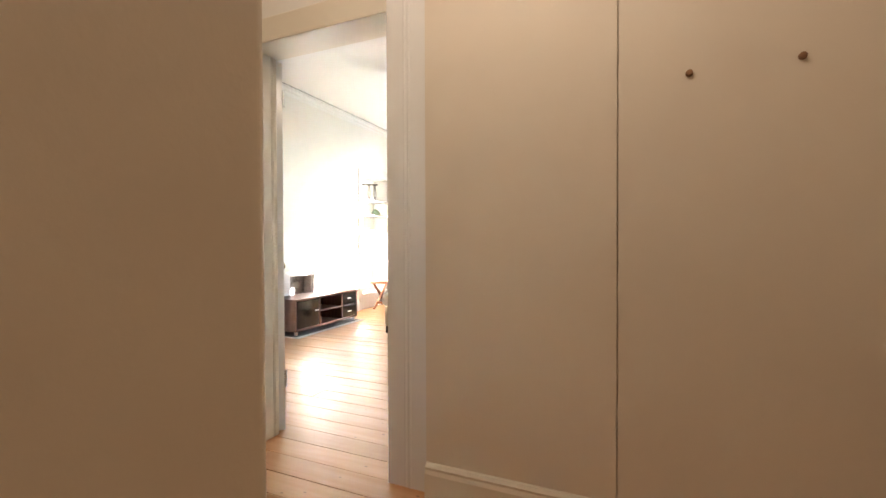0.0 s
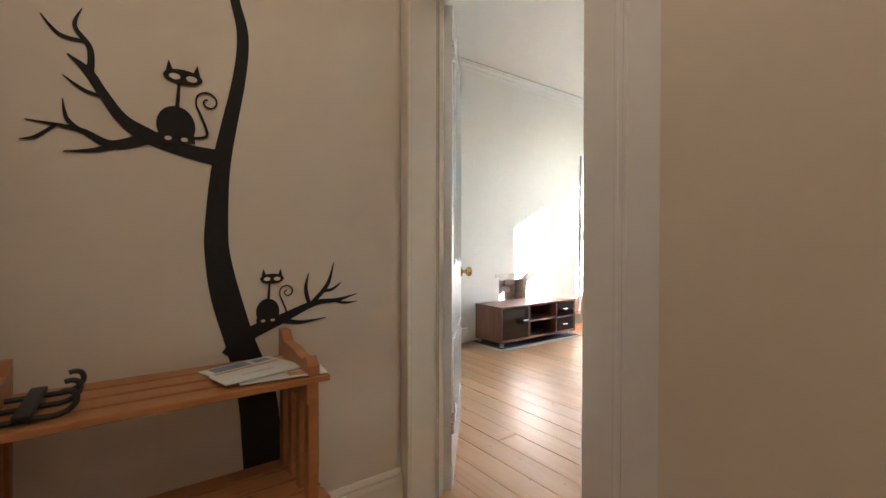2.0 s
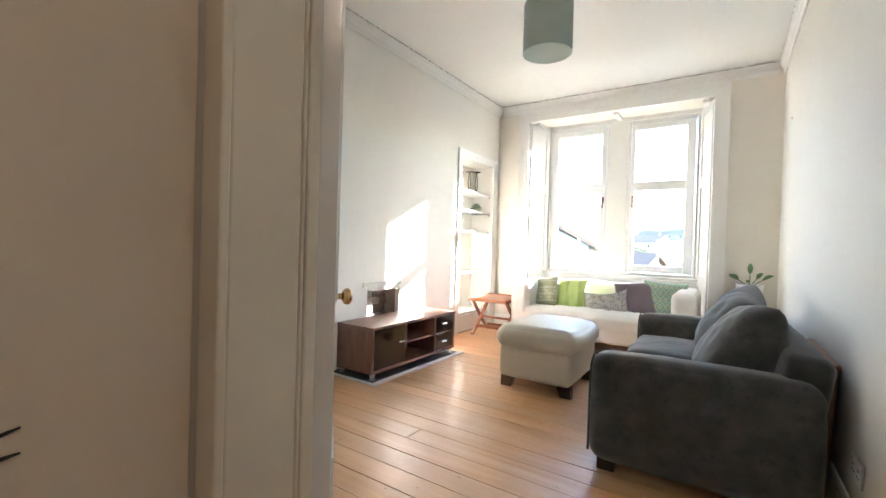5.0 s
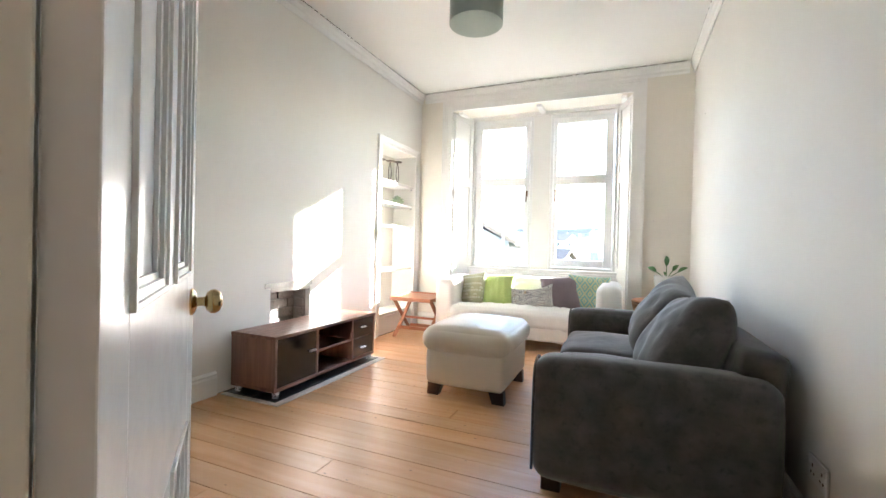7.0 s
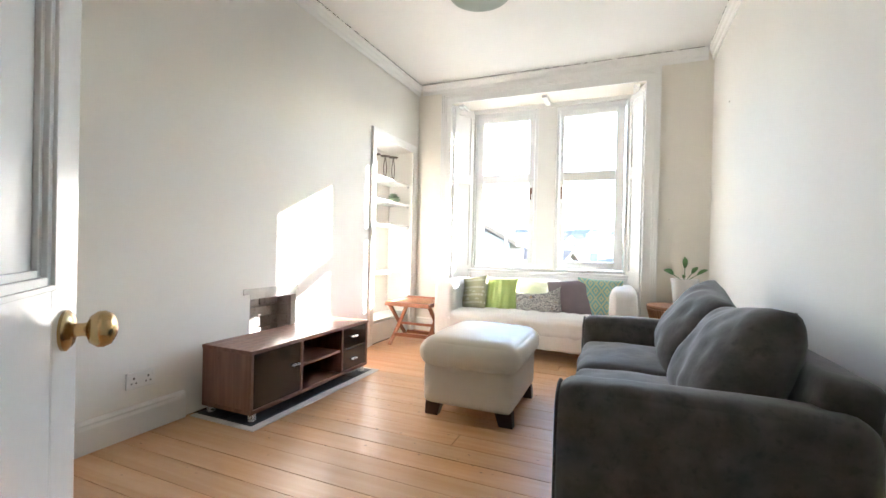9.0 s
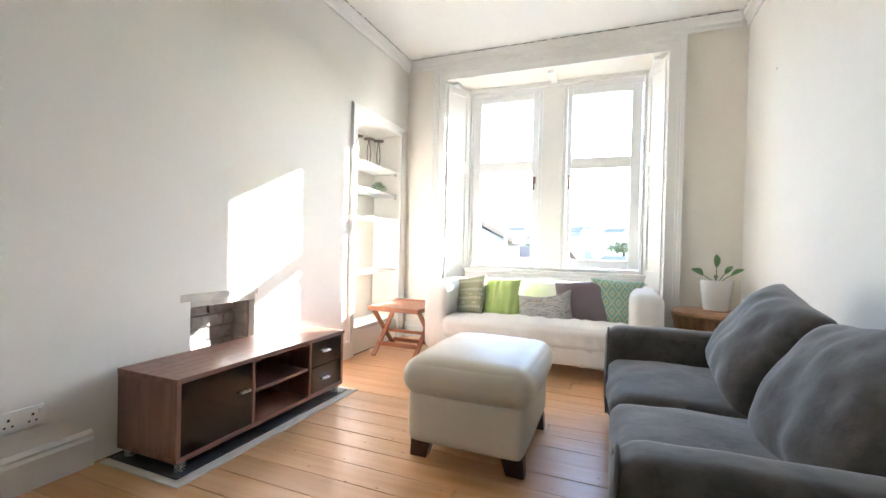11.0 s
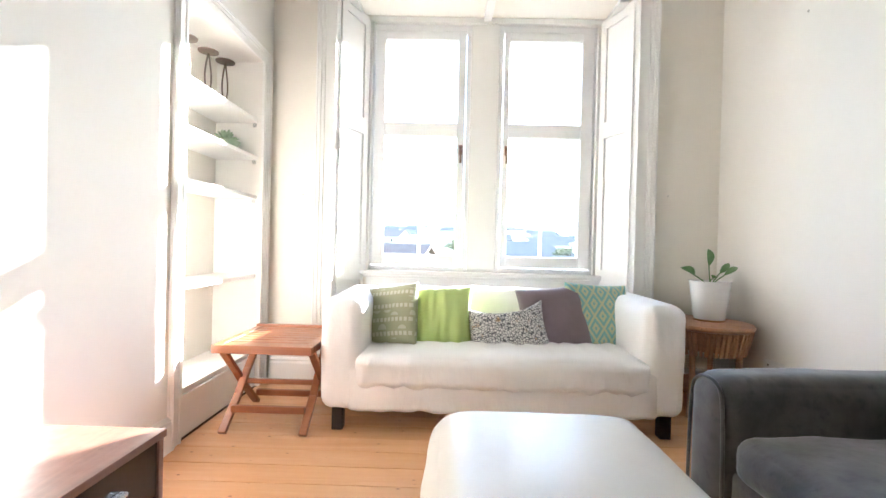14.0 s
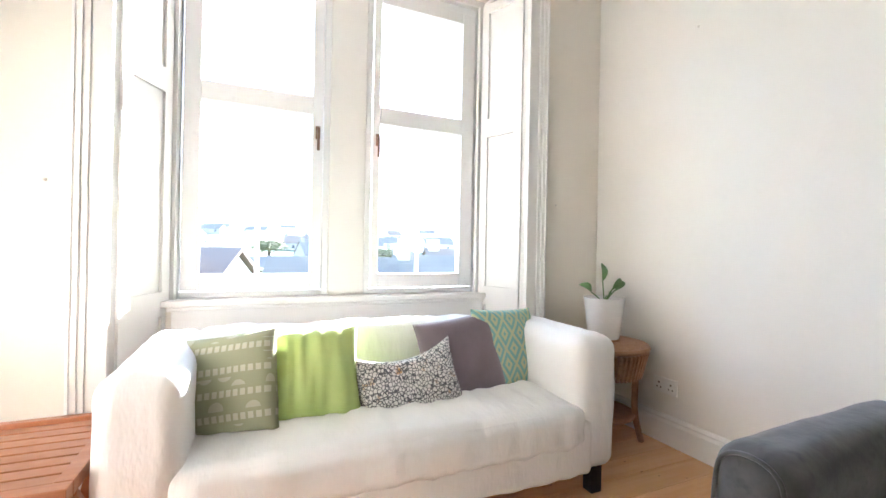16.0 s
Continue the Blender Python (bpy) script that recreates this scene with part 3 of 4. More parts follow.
def architrave(name, m, inner, plane, face, width, label, deep=1.0):
    """A moulded surround about an opening: face maps (across, up, out) into the world."""
    a0, a1, z0, z1 = inner
    bm = bmesh.new()
    steps = ((0.0, width, 0.016), (0.0, 0.018, 0.024), (width * 0.55, width, 0.026), (width * 0.72, width, 0.036), (width * 0.88, width, 0.044))

    def piece(p0, p1, q0, q1, d):
        vs = [bm.verts.new(face(a, z, o)) for o in (0.0005, d) for a, z in ((p0, q0), (p1, q0), (p1, q1), (p0, q1))]
        for f in ((0, 1, 2, 3), (4, 5, 6, 7), (0, 1, 5, 4), (1, 2, 6, 5), (2, 3, 7, 6), (3, 0, 4, 7)):
            bm.faces.new([vs[i] for i in f])

    for k, (u0, u1, d) in enumerate(steps):
        d *= deep
        u0, u1 = u0 + 0.0012 * (k == 1), u1 - 0.0015 * k
        piece(a0 - u1, a0 - u0, z0, z1 + u1, d)
        piece(a1 + u0, a1 + u1, z0, z1 + u1, d)
        piece(a0 - u0, a1 + u0, z1 + u0, z1 + u1, d)
    return structure(finish(name, bm, m), label)


architrave("trim", TRIM, (0.445, 2.505, 0.0, 2.70), "y", lambda a, z, o: (a, RY - o, z), 0.135, "moulded white window architrave", 1.1)
architrave("trim", TRIM, (AL[0], AL[1], 0.0, AL[3]), "x", lambda a, z, o: (o * 0.6, a, z), 0.085, "white moulded surround of the shelved press")

# ---- the shelved press ----
structure(boxes("wall_press", WALL, [(-0.319, AL[0] + 0.001, 0, -0.30, AL[1] - 0.001, AL[3] - 0.001)]), "cream back of the press")
press = tagged(empty("shelf_unit"), "cream painted built-in shelves in a wall recess", "shelves")
for z in (1.745, 1.505, 1.25, 0.735, 0.235):
    box("shelf", TRIM, (-0.298, AL[0] + 0.002, z - 0.024, -0.02, AL[1] - 0.002, z), press, 0.003)
box("panel", TRIM, (-0.03, AL[0] + 0.002, 0.002, -0.012, AL[1] - 0.002, 0.205), press, 0.003)
for z in (1.745, 1.505, 1.25):
    box("bracket", STEEL, (-0.05, AL[1] - 0.02, z - 0.05, -0.03, AL[1] - 0.003, z - 0.025), press, 0.003)


def candle_holder(at, h):
    base = tagged(empty("candle_holder"), "brown iron candle holder with looped stem on a shelf", "candle holder", "candle holders in the press")
    x, y, z = at
    lathe("foot", IRONB, [(0.001, 0), (0.042, 0), (0.038, 0.008), (0.001, 0.012)], at, base)
    for s in (1, -1):
        tube("stem", IRONB, [(x, y, z + 0.008), (x, y + s * 0.03, z + h * 0.25), (x, y + s * 0.034, z + h * 0.6), (x, y, z + h * 0.97)], 0.0045, base)
    lathe("dish", IRONB, [(0.001, h * 0.95), (0.03, h * 0.955), (0.052, h * 0.975), (0.054, h), (0.046, h * 0.985), (0.001, h * 0.98)], at, base)
    return base


for y, h in ((3.84, 0.245), (4.04, 0.265), (4.22, 0.285)):
    candle_holder((-0.13, y, 1.746), h)


def succulent(at):
    base = tagged(empty("succulent"), "small grey-green succulent in a low bowl on a shelf", "plant")
    lathe("bowl", SUCC, [(0.001, 0), (0.05, 0), (0.08, 0.03), (0.085, 0.045), (0.001, 0.04)], at, base)
    bm = bmesh.new()
    r = random.Random(8)
    for k in range(60):
        a, e = r.uniform(0, 6.28), r.uniform(0.15, 1.4)
        d = Vector((math.cos(a) * math.cos(e), math.sin(a) * math.cos(e), math.sin(e)))
        p = Vector(at) + Vector((0, 0, 0.03)) + d * 0.03
        side = d.cross(Vector((0, 0, 1))).normalized() * 0.012
        t = p + d * r.uniform(0.04, 0.065)
        m1 = (p + t) / 2 + Vector((0, 0, 0.008))
        vs = [bm.verts.new(v) for v in (p, m1 + side, t, m1 - side, m1 - Vector((0, 0, 0.012)))]
        for f in ((0, 1, 2), (0, 2, 3), (0, 4, 1), (1, 4, 2), (2, 4, 3), (3, 4, 0)):
            bm.faces.new([vs[i] for i in f])
    finish("leaves", bm, SUCC, base)


succulent((-0.12, 4.22, 1.506))

# ---- fireplace opening, hearth ----
def fireplace():
    base = structure(empty("fireplace"), "raw fireplace opening with sooty bricks and a worn metal lintel strip")
    box("lintel", METALOLD, (-0.05, FP[0] + 0.001, 0.625, 0.001, FP[1] - 0.001, 0.689), base, 0.004)
    box("flange", METALOLD, (0.0015, FP[0] - 0.06, 0.660, 0.007, FP[1] + 0.015, 0.70), base, 0.002)
    boxes("mortar", SOOT, [(-0.204, FP[0] + 0.001, 0.001, -0.18, FP[1] - 0.001, 0.628), (-0.179, FP[0] + 0.001, 0.001, -0.05, FP[0] + 0.018, 0.628),
          (-0.179, FP[1] - 0.018, 0.001, -0.05, FP[1] - 0.001, 0.628)], base)
    r = random.Random(3)
    for row in range(8):
        z = 0.004 + row * 0.078
        off = 0.0 if row % 2 else 0.115
        y = FP[0] + 0.02 - off
        while y < FP[1] - 0.03:
            a, b = max(y, FP[0] + 0.02), min(y + 0.215, FP[1] - 0.02)
            if b - a > 0.03:
                box("brick", BRICK, (-0.181, a, z, -0.165 + r.uniform(0, 0.006), b, z + 0.066), base, 0.003)
            y += 0.225
        x = -0.162 + off * 0.3
        while x < -0.07:
            for y0, y1 in ((FP[0] + 0.017, FP[0] + 0.028), (FP[1] - 0.028, FP[1] - 0.017)):
                box("brick", BRICK, (x, y0, z, min(x + 0.16, -0.055), y1 + r.uniform(0, 0.003), z + 0.066), base, 0.003)
            x += 0.17
    box("sill", SLATE, (-0.16, FP[0] + 0.03, 0.001, -0.002, FP[1] - 0.03, 0.012), base, 0.002)


fireplace()
hearth = tagged(empty("hearth"), "flush black slate hearth edged with pale cement", "hearth")
box("edge", CEMENT, (0.03, 1.64, -0.02, 0.52, 2.93, 0.005), hearth, 0.002)
for i in range(5):
    for j in range(2):
        box("tile", SLATE, (0.04 + j * 0.216, 1.675 + i * 0.244, -0.01, 0.252 + j * 0.216, 1.915 + i * 0.244, 0.009), hearth, 0.002)

# ---- television stand ----
def media_stand():
    base = tagged(empty("television_stand"), "low walnut television stand with black glass door and drawers", "television stand")
    x0, x1, y0, y1, z0, z1 = 0.06, 0.445, 1.69, 2.86, 0.052, 0.412
    box("top", WALNUT, (x0, y0 - 0.004, z1 - 0.022, x1 + 0.006, y1 + 0.004, z1), base, 0.002)
    box("bottom", WALNUT, (x0, y0, z0, x1, y1, z0 + 0.022), base, 0.002)
    ya, yb = y0 + 0.40, y0 + 0.83
    for a in (y0, ya, yb, y1 - 0.020):
        box("side", WALNUTV, (x0, a, z0 + 0.0225, x1, a + 0.020, z1 - 0.0225), base, 0.002)
    box("back", WALNUT, (x0, y0 + 0.021, z0 + 0.0225, x0 + 0.008, y1 - 0.021, z1 - 0.0225), base)
    box("shelf", WALNUT, (x0 + 0.009, ya + 0.0205, 0.222, x1 - 0.01, yb - 0.0005, 0.240), base, 0.002)
    box("door", BLACKGLASS, (x1 - 0.02, y0 + 0.022, z0 + 0.024, x1 - 0.004, ya - 0.002, z1 - 0.024), base, 0.002)
    zm = (z0 + z1) / 2
    for a, b in ((z0 + 0.024, zm - 0.003), (zm + 0.003, z1 - 0.024)):
        box("drawer", BLACKGLASS, (x1 - 0.02, yb + 0.022, a, x1 - 0.004, y1 - 0.022, b), base, 0.002)
    for y, z in ((ya - 0.05, 0.255), (yb + 0.155, zm + 0.085), (yb + 0.155, zm - 0.085)):
        bm = bmesh.new()
        add_box(bm, (x1 - 0.004, y - 0.03, z - 0.006, x1 + 0.018, y + 0.03, z + 0.006), 0.004)
        finish("handle", bm, STEEL, base)
    for x in (x0 + 0.03, x1 - 0.03):
        for y in (y0 + 0.04, y1 - 0.04):
            lathe("foot", STEEL, [(0.001, 0.0), (0.022, 0.0), (0.022, 0.042), (0.001, 0.042)], (x, y, 0.0095), base, seg=20)


media_stand()

# ---- white sofa ----
def white_sofa():
    base = tagged(empty("sofa"), "two-seat sofa in a loose creased white cotton cover", "sofa")
    x0, x1, y0, y1 = 0.605, 2.45, 3.785, 4.56
    soft_box("arm", LINEN, (x0, y0, 0.105, x0 + 0.215, y1, 0.675), 0.062, base, 26, (0.008, 0.006, 0.01), 0.007, 8, (1, 1, 0.45), 1)
    soft_box("arm", LINEN, (x1 - 0.215, y0, 0.105, x1, y1, 0.675), 0.062, base, 26, (0.008, 0.006, 0.01), 0.007, 8, (1, 1, 0.45), 5)
    soft_box("backrest", LINEN, (x0 + 0.16, 4.30, 0.12, x1 - 0.16, y1 - 0.005, 0.685), 0.08, base, 40, (0, 0.01, 0.004), 0.016, 8, (1, 1, 0.35), 3)
    soft_box("seat", LINEN, (x0 + 0.17, y0 - 0.022, 0.22, x1 - 0.17, 4.36, 0.40), 0.055, base, 56, (0, 0.006, 0.03), 0.013, 15, (1, 0.3, 0.3), 7)
    soft_box("skirt", LINEN, (x0 + 0.14, y0 - 0.004, 0.105, x1 - 0.14, 4.30, 0.345), 0.03, base, 48, (0, 0.006, 0), 0.011, 12, (1, 0.4, 0.15), 9)
    for x in (x0 + 0.09, x1 - 0.09):
        for y in (y0 + 0.06, y1 - 0.09):
            box("leg", IRON, (x - 0.028, y - 0.028, 0.0, x + 0.028, y + 0.028, 0.125), base, 0.004)


white_sofa()
pillow("cushion", C_OLIVE, 0.36, 0.36, 0.13, pose(0.92, 4.09, 0.545, -20, -10, -24), "olive green cushion with pale printed bands on the white sofa", 1)
pillow("cushion", C_LIME, 0.46, 0.38, 0.18, pose(1.165, 4.13, 0.53, -22, -3, -8), "lime green gathered cotton cushion on the white sofa", 2, fold=0.022, n=44, gather=(30, 3))
pillow("cushion", C_PEBBLE, 0.45, 0.28, 0.13, pose(1.585, 4.07, 0.497, -22, -7, 3), "small black and white pebble-print cushion on the white sofa", 3, sag=0.05, fold=0.018)
pillow("cushion", C_PURPLE, 0.42, 0.38, 0.13, pose(1.875, 4.165, 0.54, -18, -6, 6), "mauve velvet cushion on the white sofa", 4)
pillow("cushion", C_TEAL, 0.42, 0.40, 0.11, pose(2.14, 4.21, 0.55, -14, 3, 14), "teal cushion with a yellow diamond weave on the white sofa", 5)

# ---- grey sofa ----
def stuffed(name, m, w, h, d, mt, parent, seed, fold=0.016, n=30):
    """A loose square cushion in its own y-z plane, with seams, drawn corners and creases running from them."""
    bm = bmesh.new()
    grid = {}
    for side in (1, -1):
        for i in range(n + 1):
            for j in range(n + 1):
                u, v = 2 * i / n - 1, 2 * j / n - 1
                if side < 0 and (abs(u) == 1 or abs(v) == 1):
                    grid[side, i, j] = grid[1, i, j]
                    continue
                t = ((1 - abs(u) ** 3.2) * (1 - abs(v) ** 3.2)) ** 0.5
                y = u * (1 - 0.05 * (1 - v * v) * abs(u) ** 3) * w / 2
                z = v * (1 - 0.07 * (1 - u * u) * abs(v) ** 3) * h / 2
                z -= 0.025 * (1 - u * u) * max(v, 0)
                pull = 1 - 0.13 * abs(u * v) ** 2.5
                y, z = y * pull, z * pull
                f = noise.noise(Vector((y * 6 + seed, side * 3.0, z * 6 - seed))) + 0.5 * noise.noise(Vector((y * 15 + seed, side, z * 11)))
                x = side * t * d / 2 * (1 - 0.18 * v) + side * fold * f * (0.15 + t)
                grid[side, i, j] = bm.verts.new((x, y + 0.3 * fold * f, z))
    for side in (1, -1):
        for i in range(n):
            for j in range(n):
                bm.faces.new((grid[side, i, j], grid[side, i + 1, j], grid[side, i + 1, j + 1], grid[side, i, j + 1]))
    bmesh.ops.transform(bm, matrix=mt, verts=bm.verts)
    return finish(name, bm, m, parent, True)


def grey_sofa():
    base = tagged(empty("sofa"), "charcoal grey velour two-seat sofa along the wall", "sofa")
    x0, x1, y0, y1 = 2.125, 3.01, 1.39, 3.15
    for a, s in ((y0, 1), (y1 - 0.20, 2)):
        soft_box("arm", GREY, (x0, a, 0.05, x1 - 0.01, a + 0.20, 0.565), 0.07, base, 22, (0.008, 0.010, 0.010), 0.005, 5, (1, 1, 1), s)
        tube("piping", GREY, [(x0 + 0.006, a + 0.012, 0.10), (x0 + 0.006, a + 0.012, 0.48), (x0 + 0.010, a + 0.05, 0.550), (x0 + 0.010, a + 0.15, 0.550), (x0 + 0.006, a + 0.188, 0.48), (x0 + 0.006, a + 0.188, 0.10)], 0.006, base)
    soft_box("base", GREY, (x0 + 0.03, y0 + 0.15, 0.06, x1 - 0.06, y1 - 0.15, 0.30), 0.03, base, 12, (0.01, 0, 0), 0.004, 5, seed=3)
    lean = Matrix.Translation((x1 - 0.1, 0, 0.10)) @ pose(0, 0, 0, 0, 7, 0) @ Matrix.Translation((0.1 - x1, 0, -0.10))
    soft_box("back", GREY, (x1 - 0.20, y0 + 0.09, 0.10, x1 - 0.04, y1 - 0.09, 0.655), 0.035, base, 20, (0.01, 0, 0.015), 0.006, 5, seed=4, mt=lean)
    mid = (y0 + y1) / 2
    for a, b, s in ((y0 + 0.195, mid - 0.003, 5), (mid + 0.003, y1 - 0.195, 6)):
        soft_box("seat_cushion", GREY, (x0 + 0.015, a, 0.27, x1 - 0.20, b, 0.415), 0.055, base, 22, (0.012, 0.004, 0.026), 0.008, 6, seed=s)
    for xc, yc, zc, s, tilt, roll, w in ((2.745, 1.915, 0.59, 7, 27, -7, 0.71), (2.735, 2.55, 0.615, 8, 27, 9, 0.67)):
        mt = pose(xc, yc, zc, 0, tilt, 0) @ pose(0, 0, 0, roll, 0, 0)
        stuffed("back_cushion", GREY, w, 0.53, 0.29, mt, base, s)
    for x in (x0 + 0.08, x1 - 0.1):
        for y in (y0 + 0.09, y1 - 0.09):
            box("foot", DARKWOOD, (x - 0.04, y - 0.04, 0, x + 0.04, y + 0.04, 0.075), base, 0.006)

    base.matrix_world = Matrix.Translation((x0, y0, 0)) @ pose(0, 0, 0, 0, 0, 1.4) @ Matrix.Translation((-x0, -y0, 0))


grey_sofa()
lb = tagged(empty("folded_table"), "folded brown wooden table leaning behind the grey sofa", "table")
bm = bmesh.new()
for y in (1.74, 2.36):
    bar(bm, (3.035, y, 0.0), (3.06, y, 0.60), 0.03, 0.022)
bar(bm, (3.06, 1.70, 0.595), (3.06, 2.40, 0.595), 0.03, 0.022)
finish("frame", bm, TEAK, lb)

# ---- ottoman ----
def ottoman():
    base = tagged(empty("ottoman"), "cream leather ottoman with a puffy top on dark feet", "ottoman")
    x0, x1, y0, y1 = 1.22, 1.80, 2.215, 2.935
    soft_box("body", LEATHER, (x0 + 0.02, y0 + 0.02, 0.082, x1 - 0.02, y1 - 0.02, 0.33), 0.035, base, 14, (0.008, 0.008, 0), 0.003, 5)
    soft_box("top", LEATHER, (x0 - 0.012, y0 - 0.012, 0.30, x1 + 0.012, y1 + 0.012, 0.474), 0.08, base, 26, (0.012, 0.012, 0.028), 0.0035, 9, seed=2)
    for sx in (1, -1):
        for sy in (1, -1):
            x, y = ((x0 + x1) / 2 + sx * 0.215, (y0 + y1) / 2 + sy * 0.27)
            f = bmesh.new()
            r = bmesh.ops.create_cube(f, size=1, matrix=Matrix.Translation((x, y, 0.042)) @ Matrix.Diagonal((0.10, 0.06, 0.084, 1)))
            for v in r["verts"]:
                if v.co.z < 0.04:
                    v.co.x += sx * 0.02
                    v.co.x = x + (v.co.x - x) * 0.8
                    v.co.y = y + (v.co.y - y) * 0.8
            finish("foot", f, DARKWOOD, base)


ottoman()

# ---- folding side table ----
def side_table():
    base = tagged(empty("side_table"), "folding reddish slatted wooden table beside the white sofa", "side table")
    x0, x1, y0, y1, zt = 0.105, 0.595, 3.70, 4.22, 0.445
    boxes("frame", TEAK, [(x0, y0, zt - 0.04, x1, y0 + 0.045, zt), (x0, y1 - 0.03, zt - 0.04, x1, y1, zt + 0.012),
          (x0, y0 + 0.0455, zt - 0.04, x0 + 0.04, y1 - 0.0305, zt), (x1 - 0.04, y0 + 0.0455, zt - 0.04, x1, y1 - 0.0305, zt)], base, 0.003)
    n = 8
    w = (y1 - y0 - 0.075) / n
    for i in range(n):
        a = y0 + 0.047 + i * w
        box("slat", TEAK, (x0 + 0.041, a + 0.003, zt - 0.016, x1 - 0.041, a + w - 0.005, zt - 0.003), base, 0.002)
    for x, inward in ((x0 + 0.02, 1), (x1 - 0.02, -1)):
        for k, (a, b) in enumerate(((y0 + 0.07, y1 - 0.05), (y1 - 0.07, y0 + 0.03))):
            bm = bmesh.new()
            o = x + inward * 0.026 * k
            pts = [(o, a, zt - 0.04), (o, a + (b - a) * 0.38, 0.250), (o, a + (b - a) * 0.62, 0.145), (o, b, 0.004)]
            for p, q in zip(pts, pts[1:]):
                bar(bm, p, q, 0.022, 0.040, Vector((1, 0, 0)))
            finish("leg", bm, TEAK, base)
    boxes("rail", TEAK, [(x0 + 0.033, y1 - 0.09, 0.05, x1 - 0.033, y1 - 0.065, 0.085), (x0 + 0.058, y0 + 0.085, 0.085, x1 - 0.058, y0 + 0.11, 0.12),
          (x0 + 0.033, (y0 + y1) / 2 - 0.012, 0.18, x1 - 0.033, (y0 + y1) / 2 + 0.012, 0.205)], base, 0.003)


side_table()

# ---- rattan table and plant ----
def rattan_table():
    base = tagged(empty("rattan_table"), "round brown woven rattan side table in the corner", "side table")
    c = (2.80, 4.27)
    lathe("top", RATTAN, [(0.001, 0.50), (0.245, 0.50), (0.262, 0.508), (0.265, 0.52), (0.258, 0.532), (0.001, 0.535)], (*c, 0), base, seg=48)
    bm = bmesh.new()
    n = 56
    for i in range(n):
        a = 2 * math.pi * i / n
        d = Vector((math.cos(a), math.sin(a), 0))
        bar(bm, Vector((*c, 0.50)) + d * 0.250, Vector((*c, 0.36)) + d * 0.215, 0.016, 0.018, d)
    finish("apron", bm, RATTAN, base)
    lathe("lining", RATTAN, [(0.200, 0.385), (0.206, 0.385), (0.238, 0.498), (0.230, 0.498)], (*c, 0), base, seg=40)
    for i in range(4):
        a = math.pi / 4 + i * math.pi / 2
        d = Vector((math.cos(a), math.sin(a), 0))
        p = Vector((*c, 0))
        tube("leg", RATTAN, [p + d * 0.20 + Vector((0, 0, 0.49)), p + d * 0.185 + Vector((0, 0, 0.25)), p + d * 0.19 + Vector((0, 0, 0.12)), p + d * 0.225 + Vector((0, 0, 0.0))], 0.017, base)
    tube("ring", RATTAN, [Vector((*c, 0.14)) + Vector((math.cos(t), math.sin(t), 0)) * 0.185 for t in [k * math.pi / 8 for k in range(16)]], 0.012, base, True)
    lathe("shelf", RATTAN, [(0.001, 0.142), (0.175, 0.142), (0.18, 0.15), (0.175, 0.156), (0.001, 0.156)], (*c, 0), base)


rattan_table()


def potted_plant(at):
    base = tagged(empty("potted_plant"), "young green leafy plant in a white ceramic pot", "plant")
    x, y, z = at
    lathe("saucer", RATTAN, [(0.001, 0), (0.088, 0), (0.095, 0.010), (0.001, 0.008)], at, base)
    lathe("pot", POT, [(0.001, 0.008), (0.082, 0.008), (0.088, 0.03), (0.112, 0.232), (0.115, 0.24), (0.108, 0.24), (0.104, 0.205), (0.001, 0.2)], at, base)
    lathe("soil", SOIL, [(0.001, 0.201), (0.103, 0.201), (0.09, 0.212), (0.001, 0.216)], at, base)
    leaves = ((-0.17, 0.02, 0.335, 0.055), (0.0, 0.03, 0.455, 0.05), (0.10, -0.02, 0.37, 0.042), (0.185, 0.03, 0.345, 0.038), (-0.03, -0.06, 0.30, 0.035))
    for dx, dy, dz, w in leaves:
        p, t = Vector((x, y, z + 0.20)), Vector((x + dx, y + dy, z + dz))
        way = Vector((dx, dy, 0)).normalized() if abs(dx) > 0.02 else Vector((0.2, -0.3, 1)).normalized()
        mid = p.lerp(t, 0.45) + Vector((0, 0, 0.02))
        s = p.lerp(t, 0.52)
        tube("stem", LEAF, [p, p.lerp(s, 0.5) + Vector((0, 0, 0.012)), s], 0.0035, base)
        d = (t - s)
        side = d.cross(Vector((0, -1, 0.6))).normalized()
        up = side.cross(d).normalized()
        bm = bmesh.new()
        rows = []
        for i in range(9):
            k = i / 8
            q = s + d * k + up * 0.018 * math.sin(k * math.pi) - Vector((0, 0, 0.02)) * k * k
            hw = w * 0.45 * math.sin(math.pi * min(1, k * 0.96 + 0.03)) ** 0.8
            rows.append([bm.verts.new(q + side * hw * e + up * 0.25 * hw * abs(e)) for e in (-1, -0.5, 0, 0.5, 1)])
        for a, b in zip(rows, rows[1:]):
            for i in range(4):
                bm.faces.new((a[i], a[i + 1], b[i + 1], b[i]))
        ob = finish("leaf", bm, LEAF, base, True)
        so = ob.modifiers.new("thick", "SOLIDIFY")
        so.thickness = 0.0012


potted_plant((2.845, 4.285, 0.537))

